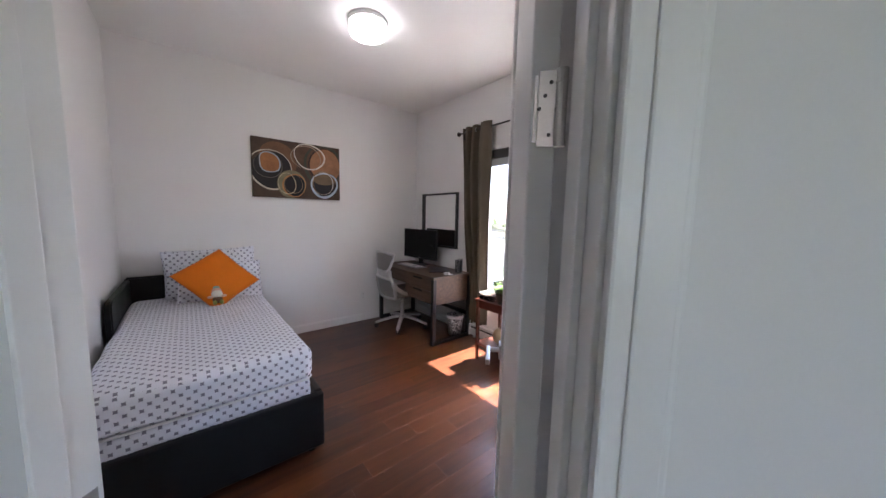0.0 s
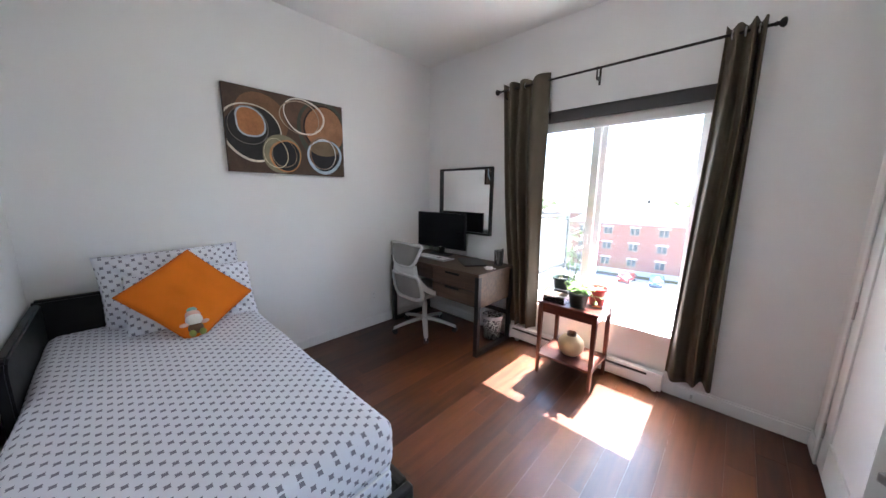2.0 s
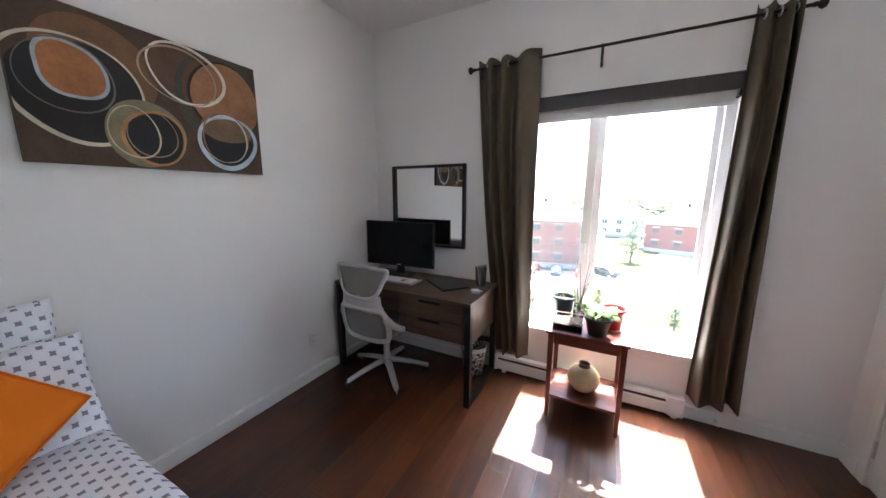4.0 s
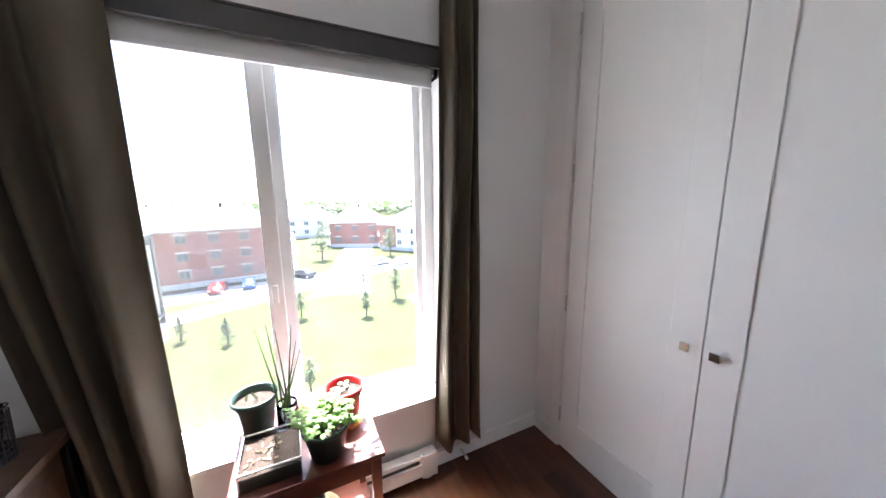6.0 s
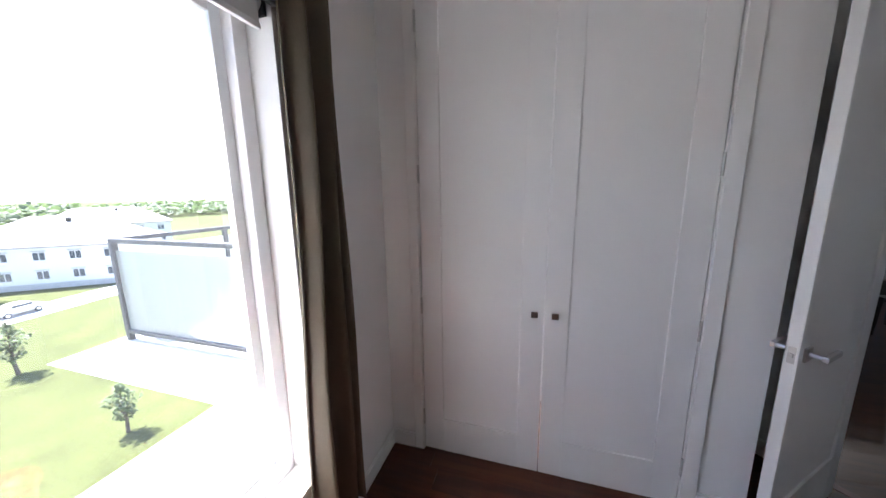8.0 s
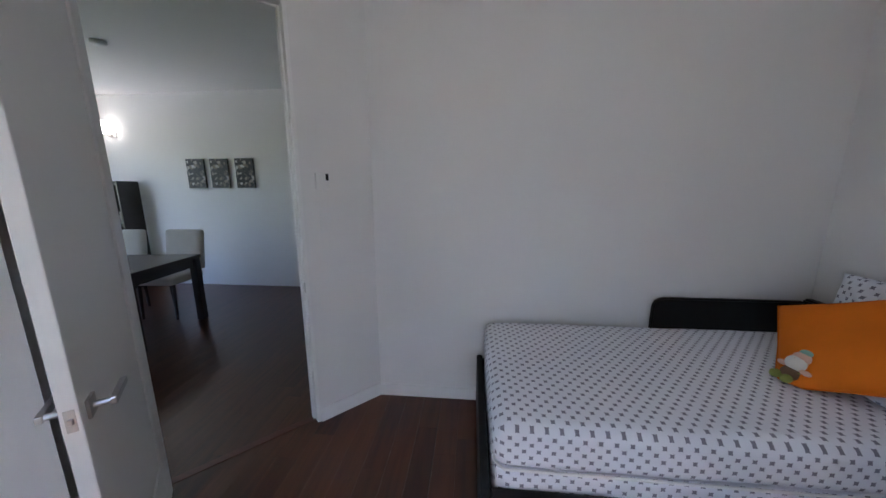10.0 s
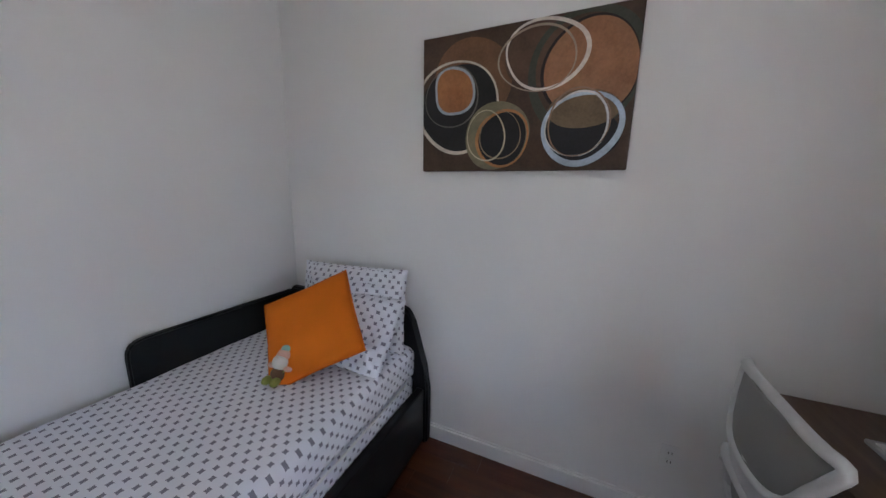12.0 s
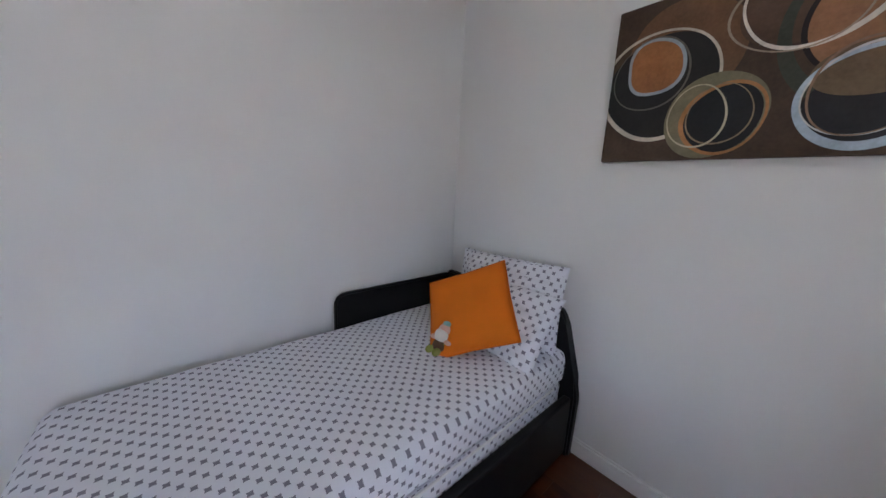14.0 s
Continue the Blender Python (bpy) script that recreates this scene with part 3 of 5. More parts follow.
bm = diag_box((DU0 + 0.0004, 0.006, ZH - 0.03), (DU0 + 0.002, 0.032, ZH + 0.03), 0.0005)
diag_box((DU0 + 0.0015, 0.013, ZH - 0.012), (DU0 + 0.0026, 0.026, ZH + 0.012), 0, bm)
tagged(link("strike_plate", bm, STEEL), "small metal strike plate on the door jamb", "strike plate", "", "structure")

th = thing("thermostat", "white wall thermostat with a small dark display", "thermostat")
part("housing", diag_box((0.283, -0.022, 1.470), (0.360, -0.001, 1.566), 0.006), PLASTER, th)
part("display", diag_box((0.287, -0.0235, 1.522), (0.303, -0.0215, 1.560), 0.001), SCREEN, th, "dark display")
sw = thing("light_switch", "white rocker light switch below the thermostat", "switch")
part("plate", diag_box((0.278, -0.007, 1.221), (0.348, -0.001, 1.337), 0.003), PLASTER, sw)
part("rocker", diag_box((0.296, -0.011, 1.246), (0.330, -0.006, 1.312), 0.002), PLASTER, sw)
ds = thing("door_stop", "small white spring door stop on the baseboard", "door stop")
part("spring", sweep([(2.68 + 0.006 * math.cos(k * 1.3), YW - 0.016 - k * 0.0011, 0.05 + 0.006 * math.sin(k * 1.3)) for k in range(56)], 0.0012, 5), STEEL, ds, "", True)
part("tip", tube((2.68, YW - 0.076, 0.05), (2.68, YW - 0.092, 0.05), 0.009, 0.008, 12), PLASTER, ds, "white rubber tip", True)

lamp = thing("ceiling_light", "round white drum ceiling light, switched on", "ceiling light", 1.50, 1.575, H)
part("base", lathe([(0, 0), (0.143, 0), (0.143, -0.028), (0.139, -0.03), (0, -0.03)], 40), PLASTER, lamp, "", True)
part("diffuser", lathe([(0.0, -0.031), (0.132, -0.031), (0.136, -0.04), (0.136, -0.085), (0.128, -0.1), (0.11, -0.106), (0, -0.108)], 40), LAMPON, lamp, "glowing white diffuser", True)


def outlet(m):
    o = thing("wall_outlet", "white double wall outlet above the baseboard", "outlet")
    o.matrix_world = m
    part("plate", box((-0.035, -0.006, -0.057), (0.035, -0.001, 0.057), 0.003), PLASTER, o)
    for z in (-0.022, 0.022):
        s = part("socket", box((-0.016, -0.008, z - 0.014), (0.016, -0.005, z + 0.014), 0.002), PLASTER, o)
        part("slot", box((-0.008, -0.0085, z - 0.005), (-0.005, -0.0078, z + 0.006)), GAP, s)
        part("slot", box((0.005, -0.0085, z - 0.005), (0.008, -0.0078, z + 0.006)), GAP, s)
    return o


outlet(pose(0, 2.215, 0.335, 0, 0, 90))


# ---------------------------------------------------------------- bed
def soft_box(lo, hi, r, nx, ny, nz, crown=0.0, wob=0.0, seed=0):
    """A rounded padded block with a slightly crowned top and uneven sides."""
    t = bmesh.new()
    bmesh.ops.create_cube(t, size=2)
    bmesh.ops.subdivide_edges(t, edges=t.edges[:], cuts=max(nx, ny), use_grid_fill=True)
    c = Vector([(a + b) / 2 for a, b in zip(lo, hi)])
    s = Vector([(b - a) / 2 for a, b in zip(lo, hi)])
    for v in t.verts:
        p = Vector((v.co.x * s.x, v.co.y * s.y, v.co.z * s.z))
        q = Vector([max(-s[i] + r, min(s[i] - r, p[i])) for i in range(3)])
        d = p - q
        if d.length > 1e-6:
            p = q + d.normalized() * r
        if p.z > 0:
            p.z += crown * (1 - (p.x / s.x) ** 4) * (1 - (p.y / s.y) ** 4)
        n = noise.noise_vector((p + c) * 5 + Vector((seed, 0, 0)))
        v.co = c + p + Vector((n.x, n.y, n.z * 0.6)) * wob
    return t


bed = thing("bed", "black leatherette single bed frame with a wing along the wall", "bed")
bm = bmesh.new()
prof = [(0.02, 0.0), (1.052, 0.0), (1.056, 0.36), (1.03, 0.48), (0.955, 0.74), (0.935, 0.80), (0.90, 0.825), (0.02, 0.825)]
a = [bm.verts.new((0.02, y, z)) for y, z in prof]
b = [bm.verts.new((0.074, y, z)) for y, z in prof]
bm.faces.new(a)
bm.faces.new(b[::-1])
for k in range(len(prof)):
    bm.faces.new((a[k], a[(k + 1) % len(prof)], b[(k + 1) % len(prof)], b[k]))
bmesh.ops.bevel(bm, geom=bm.edges[:], offset=0.012, segments=3, affect="EDGES")
part("headboard", bm, LEATHER, bed, "padded black headboard")
bm = bmesh.new()
prof = [(0.076, 0.10), (0.925, 0.10), (0.925, 0.745), (0.918, 0.778), (0.897, 0.801), (0.862, 0.81), (0.076, 0.81)]
a = [bm.verts.new((x, 0.018, z)) for x, z in prof]
b = [bm.verts.new((x, 0.055, z)) for x, z in prof]
bm.faces.new(a)
bm.faces.new(b[::-1])
for k in range(len(prof)):
    bm.faces.new((a[k], a[(k + 1) % len(prof)], b[(k + 1) % len(prof)], b[k]))
bmesh.ops.bevel(bm, geom=bm.edges[:], offset=0.008, segments=2, affect="EDGES")
part("wing", bm, LEATHER, bed, "padded black side wing with rounded corner")
part("side_rail", box((0.076, 0.99, 0.03), (1.969, 1.035, 0.365), 0.012, 2), LEATHER, bed)
part("side_rail", box((0.926, 0.018, 0.03), (1.969, 0.055, 0.34), 0.012, 2), LEATHER, bed)
part("footboard", box((1.97, 0.018, 0.03), (2.01, 1.035, 0.36), 0.014, 3), LEATHER, bed, "padded black footboard")
part("slat_base", box((0.076, 0.056, 0.2), (1.962, 0.989, 0.235)), BLACKP, bed)
for x, y in ((0.12, 0.06), (0.12, 0.97), (1.96, 0.06), (1.96, 0.97)):
    part("foot", tube((x, y, 0), (x, y, 0.05), 0.022, 0.028), BLACKP, bed)

lower = link("box_spring", soft_box((0.09, 0.062, 0.236), (1.96, 0.983, 0.44), 0.03, 30, 30, 0, 0.0, 0.008, 2), COTTON, None, True, True)
tagged(lower, "box spring in white cotton with grey diamond spots", "box spring")
mat = thing("mattress", "mattress in white fitted sheet with grey diamond spots", "mattress")
upper = part("fitted_sheet", soft_box((0.085, 0.045, 0.436), (1.968, 0.997, 0.628), 0.055, 44, 44, 0, 0.008, 0.008, 9), COTTON, mat, "", True, True)
part("hem", sweep([(0.20, 0.990, 0.446), (0.7, 0.995, 0.441), (1.3, 0.996, 0.447), (1.922, 0.990, 0.443), (1.960, 0.955, 0.444), (1.962, 0.5, 0.440), (1.960, 0.09, 0.445)], (0.005, 0.006), 6), PLASTER, mat, "gathered white elastic hem", True)


def cushion_mesh(w, h, puff, n=26, pinch=0.10, crease=0.0, seed=0):
    """A stuffed square, w by h in its own x and y, with drawn-out corners."""
    t = bmesh.new()
    for side in (1, -1):
        g = []
        for i in range(n + 1):
            row = []
            for j in range(n + 1):
                a, b = 2 * i / n - 1, 2 * j / n - 1
                k = 1 - pinch * (1 - a * a) * b * b * 0.6
                l = 1 - pinch * (1 - b * b) * a * a * 0.6
                z = side * puff * (max(0, (1 - a ** 4) * (1 - b ** 4))) ** 0.55
                nn = noise.noise(Vector((a * 2.2 + seed, b * 2.2, side * 1.7)))
                fine = noise.noise(Vector((a * 6.5 + seed * 3, b * 5.0 + a * 2, side * 0.6)))
                z += side * crease * (nn + 0.45 * fine) * (1 - max(abs(a), abs(b)) ** 6)
                row.append(t.verts.new((a * w / 2 * l, b * h / 2 * k, z)))
            g.append(row)
        for i in range(n):
            for j in range(n):
                f = (g[i][j], g[i + 1][j], g[i + 1][j + 1], g[i][j + 1])
                t.faces.new(f if side > 0 else f[::-1])
    bmesh.ops.remove_doubles(t, verts=t.verts, dist=0.0005)
    return t


def basis(o, ex, ey):
    ex = Vector(ex).normalized()
    ez = ex.cross(Vector(ey)).normalized()
    ey = ez.cross(ex)
    return Matrix.Translation(o) @ Matrix((ex, ey, ez)).transposed().to_4x4()


bm = cushion_mesh(0.71, 0.45, 0.080, 44, 0.06, 0.038, 4)
pil = link("pillow", bm, COTTON, None, True, True)
pil.matrix_world = basis((0.175, 0.622, 0.832), (0.0, 1, 0.03), (-0.14, 0, 0.95))
tagged(pil, "plump white pillow with grey diamond spots against the headboard", "pillow")
bm = cushion_mesh(0.64, 0.40, 0.055, 44, 0.05, 0.040, 8)
pil2 = link("pillow", bm, COTTON, None, True, True)
pil2.matrix_world = basis((0.325, 0.680, 0.775), (0.03, 1, -0.03), (-0.55, 0, 0.80))
tagged(pil2, "creased white spotted pillow lying half under the cushion", "pillow")
ct, cl, cr = Vector((0.243, 0.666, 1.066)), Vector((0.459, 0.322, 0.887)), Vector((0.465, 0.959, 0.769))
cc = (cl + cr) / 2
cus = thing("cushion", "bright orange square cushion standing on one corner", "cushion")
bm = cushion_mesh(0.445, 0.445, 0.055, 28, 0.07, 0.006, 1)
cus.matrix_world = basis(cc + Vector((0.02, 0, 0.0)), (ct - cl), (cl - (cc * 2 - ct)))
part("cover", bm, ORANGE, cus, "", True)
q = 0.2225
part("piping", sweep([(-q, -q, 0), (0, -q * 0.965, 0), (q, -q, 0), (q * 0.965, 0, 0), (q, q, 0), (0, q * 0.965, 0), (-q, q, 0), (-q * 0.965, 0, 0)], 0.004, 6, closed=True), ORANGE, cus, "", True)

# plush gnome-like soft toy, one plain mesh with several cloths
PL = [plain("toy_white_plush", (0.78, 0.74, 0.68), 0.95, vary=0.06, fine=500, relief=0.8, depth=0.003, spec=0.1),
      plain("toy_pink", (0.72, 0.45, 0.36), 0.9, relief=0.3), plain("toy_green", (0.30, 0.33, 0.08), 0.95, vary=0.2, fine=500, relief=0.6, depth=0.002),
      plain("toy_mint", (0.28, 0.50, 0.42), 0.95, relief=0.4), plain("toy_brown", (0.16, 0.09, 0.05), 0.9, relief=0.3)]
toy = bmesh.new()


def blob(c, r, mi):
    n0 = len(toy.faces)
    bmesh.ops.create_uvsphere(toy, u_segments=16, v_segments=10, radius=1, matrix=Matrix.Translation(c) @ Matrix.Diagonal((*r, 1)))
    toy.faces.ensure_lookup_table()
    for f in toy.faces[n0:]:
        f.material_index = mi


blob((0.012, 0, 0.045), (0.050, 0.046, 0.042), 4)
blob((-0.005, 0, 0.125), (0.042, 0.045, 0.042), 1)
blob((0.022, 0, 0.100), (0.034, 0.046, 0.040), 0)
blob((-0.014, 0, 0.160), (0.030, 0.032, 0.022), 3)
blob((0.036, 0, 0.122), (0.012, 0.012, 0.011), 1)
blob((0.068, -0.026, 0.020), (0.030, 0.018, 0.022), 2)
blob((0.068, 0.026, 0.020), (0.030, 0.018, 0.022), 2)
blob((0.025, 0.052, 0.078), (0.015, 0.026, 0.013), 1)
blob((0.025, -0.052, 0.078), (0.015, 0.026, 0.013), 1)
blob((0.005, 0.0, 0.062), (0.046, 0.047, 0.012), 2)
ty = link("soft_toy", toy, PL, None, True)
ty.matrix_world = pose(0.645, 0.622, 0.634, 0, -14, 4) @ Matrix.Scale(0.86, 4)
tagged(ty, "small plush toy with white beard and green feet, seated", "soft toy")


# ---------------------------------------------------------------- painting
def paint(name, col):
    return plain(name, col, 0.6, vary=0.28, scale=11, fine=90, relief=0.2, depth=0.0008, spec=0.3)


PY0, PZ1, PWID, PHGT = 0.998, 2.178, 0.911, 0.610
pic = thing("painting", "brown abstract canvas painting of overlapping rings", "painting")
part("canvas", box((0.004, PY0, PZ1 - PHGT), (0.036, PY0 + PWID, PZ1), 0.003), paint("canvas_brown", (0.075, 0.045, 0.030)), pic)
layer = [0]


def patch(u, v, ru, rv, col, ring=0.0, seed=0, wob=0.03, name="painted_disc", square=0.0):
    """A disc, or a ring of the given width, on the canvas; u, v from the upper left corner as parts of the width."""
    layer[0] += 1
    x = 0.0362 + layer[0] * 0.0003
    n = 56
    t = bmesh.new()
    lo, hi = [], []
    for k in range(n):
        a = 2 * math.pi * k / n
        w = 1 + wob * math.sin(2 * a + seed) + wob * 0.7 * math.sin(3 * a + seed * 2.3)
        if square:
            w *= (abs(math.cos(a)) ** square + abs(math.sin(a)) ** square) ** (-1 / square)
        wd = ring * (1 + 0.35 * math.sin(a + seed * 1.7))

        def P(r):
            uu = min(max(u + (ru * w - r) * math.cos(a), 0.002), 0.998)
            vv = min(max(v + (rv * w - r) * math.sin(a), 0.002), PHGT / PWID - 0.002)
            return t.verts.new((x, PY0 + uu * PWID, PZ1 - vv * PWID))
        hi.append(P(0))
        if ring:
            lo.append(P(wd))
    if ring:
        for k in range(n):
            q4 = (hi[k], hi[(k + 1) % n], lo[(k + 1) % n], lo[k])
            t.faces.new(q4)
    else:
        t.faces.new(hi)
    bmesh.ops.dissolve_degenerate(t, dist=1e-5, edges=t.edges)
    return part("painted_ring" if ring else name, t, paint("paint", col), pic)


patch(0.27, 0.24, 0.20, 0.22, (0.165, 0.085, 0.042), seed=1)
patch(0.20, 0.36, 0.21, 0.22, (0.020, 0.018, 0.018), seed=2)
patch(0.61, 0.15, 0.17, 0.14, (0.105, 0.060, 0.038), seed=3)
patch(0.79, 0.25, 0.245, 0.26, (0.060, 0.062, 0.045), 0.042, 4)
patch(0.81, 0.24, 0.205, 0.205, (0.025, 0.018, 0.016), seed=5)
patch(0.815, 0.24, 0.195, 0.195, (0.310, 0.150, 0.072), seed=5)
patch(0.18, 0.27, 0.112, 0.115, (0.36, 0.40, 0.44), seed=6, wob=0.05, square=2.5)
patch(0.18, 0.27, 0.099, 0.102, (0.34, 0.140, 0.050), seed=6, wob=0.05, square=2.5)
patch(0.19, 0.35, 0.225, 0.235, (0.56, 0.50, 0.40), 0.014, 7, 0.035)
patch(0.165, 0.30, 0.145, 0.155, (0.13, 0.115, 0.10), 0.006, 8)
patch(0.41, 0.50, 0.160, 0.165, (0.20, 0.175, 0.105), seed=9)
patch(0.440, 0.515, 0.122, 0.125, (0.018, 0.017, 0.019), seed=10)
patch(0.440, 0.515, 0.136, 0.136, (0.42, 0.190, 0.070), 0.013, 10)
patch(0.43, 0.50, 0.108, 0.112, (0.26, 0.19, 0.12), 0.005, 11)
patch(0.36, 0.50, 0.10, 0.125, (0.52, 0.44, 0.30), 0.006, 19)
patch(0.625, 0.155, 0.190, 0.150, (0.70, 0.64, 0.55), 0.014, 12, 0.05)
patch(0.585, 0.17, 0.175, 0.145, (0.36, 0.28, 0.20), 0.008, 13)
patch(0.80, 0.52, 0.155, 0.120, (0.022, 0.020, 0.022), seed=14)
patch(0.80, 0.405, 0.145, 0.085, (0.17, 0.115, 0.065), seed=14)
patch(0.80, 0.49, 0.168, 0.165, (0.42, 0.50, 0.58), 0.022, 15, 0.04)
patch(0.78, 0.47, 0.135, 0.140, (0.60, 0.58, 0.56), 0.007, 16)
patch(0.785, 0.46, 0.135, 0.145, (0.28, 0.17, 0.11), 0.006, 17)

# ---------------------------------------------------------------- mirror
mir = thing("wall_mirror", "square wall mirror in a thin black frame", "mirror")
mx0, mx1, mz0, mz1 = 0.209, 0.930, 1.001, 1.700
for lo, hi in (((mx0, 0, mz0), (mx0 + 0.022, 0, mz1)), ((mx1 - 0.022, 0, mz0), (mx1, 0, mz1)), ((mx0 + 0.022, 0, mz0), (mx1 - 0.022, 0, mz0 + 0.022)), ((mx0 + 0.022, 0, mz1 - 0.022), (mx1 - 0.022, 0, mz1))):
    part("frame", box((lo[0], YW - 0.038, lo[2]), (hi[0], YW - 0.002, hi[2]), 0.002), BLACKM, mir)
part("mirror_glass", box((mx0 + 0.021, YW - 0.014, mz0 + 0.021), (mx1 - 0.021, YW - 0.006, mz1 - 0.021)), MIRROR, mir, "clear silvered glass")

# ---------------------------------------------------------------- desk and what stands on it
desk = thing("desk", "dark walnut desk with drawers on black metal loop legs", "desk")
DT = 0.755
dx0, dx1, dy0, dy1 = 0.035, 1.240, 2.435, 3.0
part("desktop", box((dx0, dy0, DT - 0.028), (dx1, dy1, DT), 0.003), DESKW, desk)
part("apron", box((dx0 + 0.05, dy0 + 0.03, DT - 0.16), (0.645, dy0 + 0.048, DT - 0.029), 0.002), DESKW, desk)
part("drawer_case", box((0.65, dy0 + 0.045, DT - 0.31), (dx1 - 0.012, dy1 - 0.06, DT - 0.029), 0.002), DESKW, desk, "walnut drawer case with end panel")
for z0, z1 in ((DT - 0.165, DT - 0.035), (DT - 0.305, DT - 0.172)):
    dr = part("drawer", box((0.66, dy0 + 0.022, z0), (dx1 - 0.056, dy0 + 0.044, z1), 0.002), DESKW, desk)
    part("pull", box((0.83, dy0 + 0.019, z1 - 0.022), (1.0, dy0 + 0.0225, z1 - 0.002), 0.002), BLACKP, dr, "dark recessed finger pull")
for x in (dx0 + 0.002, dx1 - 0.044):
    for y in (dy0 + 0.002, dy1 - 0.044):
        part("leg", box((x, y, 0.0), (x + 0.042, y + 0.042, DT - 0.0285), 0.003), BLACKM, desk)
    part("foot_bar", box((x + 0.001, dy0 + 0.045, 0.001), (x + 0.041, dy1 - 0.045, 0.04), 0.003), BLACKM, desk)
part("back_bar", box((dx0 + 0.045, dy1 - 0.035, 0.25), (dx1 - 0.045, dy1 - 0.012, 0.29), 0.003), BLACKM, desk)

mon = thing("computer_monitor", "large black flat monitor, switched off, on the desk", "monitor", 0.382, 2.848, DT, 4)
part("screen_housing", box((-0.336, 0.002, 0.078), (0.336, 0.03, 0.468), 0.006), BLACKP, mon)
part("screen", box((-0.328, -0.001, 0.092), (0.328, 0.0018, 0.461), 0.001), SCREEN, mon, "dark glossy screen")
part("neck", box((-0.035, 0.02, 0.008), (0.035, 0.045, 0.16), 0.006), BLACKP, mon)
part("base", box((-0.13, -0.09, 0.0), (0.13, 0.07, 0.01), 0.004), BLACKP, mon)
part("badge", box((-0.02, -0.0012, 0.089), (0.02, 0.0015, 0.094)), PLASTER, mon, "small pale maker mark")

kb = thing("keyboard", "slim white keyboard with a dark strip", "keyboard", 0.455, 2.68, DT, 0.5)
part("body", box((-0.217, -0.082, 0.0), (0.217, 0.082, 0.014), 0.004), plain("silver_keyboard_plate", (0.36, 0.36, 0.37), 0.4, vary=0.04), kb, "silver grey keyboard plate")
part("strip", box((-0.208, 0.052, 0.0141), (0.208, 0.083, 0.017), 0.002), BLACKP, kb, "black strip along the back")
for row in range(5):
    for i in range(18):
        w = 0.0195
        x = -0.197 + i * 0.0225
        y = -0.072 + row * 0.0245
        if row == 0 and 4 < i < 10:
            continue
        key = bpy.data.meshes.get("key_cap")
        if not key:
            b = box((0, 0, 0), (w, 0.0205, 0.005), 0.001, 1)
            key = bpy.data.meshes.new("key_cap")
            b.to_mesh(key)
            b.free()
            key.materials.append(KEYW)
        o = new("key", key)
        o.parent = kb
        o.location = (x, y, 0.0142)
part("space_bar", box((-0.083, -0.072, 0.0142), (0.024, -0.0515, 0.019), 0.001), KEYW, kb)
part("sticker", box((0.09, -0.06, 0.0195), (0.13, 0.0, 0.0199)), plain("grey_print", (0.18, 0.18, 0.19), 0.6), kb, "small grey printed mark")

lap = thing("laptop", "closed dark grey laptop on the desk", "laptop", 0.905, 2.765, DT, -38)
part("base", box((-0.19, -0.11, 0.0), (0.155, 0.11, 0.009), 0.004), BLACKP, lap)
part("lid", box((-0.19, -0.11, 0.0095), (0.155, 0.11, 0.016), 0.003), plain("dark_grey_lid", (0.045, 0.047, 0.05), 0.4, 0.4, 0.08), lap)
ch = thing("power_adapter", "small white power adapter lying on the desk", "adapter", 1.172, 2.675, DT, 25)
part("body", box((-0.03, -0.022, 0), (0.03, 0.022, 0.026), 0.006), PLASTER, ch)
for k in (-1, 1):
    part("prong", box((-0.046, k * 0.007 - 0.001, 0.01), (-0.0295, k * 0.007 + 0.001, 0.017)), STEEL, ch)
part("cable", sweep([(0.03, 0, 0.012), (0.05, 0.01, 0.004), (0.055, 0.04, 0.003), (0.02, 0.055, 0.003), (-0.03, 0.05, 0.003)], 0.0025, 6), PLASTER, ch, "", True)

cup = thing("pen_cup", "grey wire mesh pen cup with a few pens", "pen cup", 1.135, 2.885, DT)
WIRE = plain("grey_wire_mesh", (0.10, 0.10, 0.105), 0.45, 0.6)
part("bottom", lathe([(0, 0), (0.04, 0), (0.04, 0.004), (0, 0.004)], 20), WIRE, cup)
bm = None
for k in range(9):
    z = 0.004 + k * 0.018
    bm = sweep([(0.04 * math.cos(a) * (1 + k * 0.012), 0.04 * math.sin(a) * (1 + k * 0.012), z + (0.012 * math.cos(a) if k == 8 else 0)) for a in [i * math.pi / 10 for i in range(20)]], 0.0022 if k == 8 else 0.0011, 5, bm, True)
for i in range(24):
    a = i * math.pi / 12
    tube((0.04 * math.cos(a), 0.04 * math.sin(a), 0.004), (0.0438 * math.cos(a), 0.0438 * math.sin(a), 0.146), 0.0009, n=4, bm=bm)
part("mesh_wall", bm, WIRE, cup)
part("mesh_lining", lathe([(0.0392, 0.004), (0.0428, 0.146)], 28), veil("fine_wire_weave", (0.09, 0.09, 0.095), 0.5), cup, "fine see-through wire weave", True)
for a, c in ((0.4, BLACKP), (2.2, STEEL), (4.0, PLASTER)):
    part("pen", tube((0.01 * math.cos(a), 0.01 * math.sin(a), 0.005), (0.034 * math.cos(a), 0.034 * math.sin(a), 0.165), 0.004, n=8), c, cup)

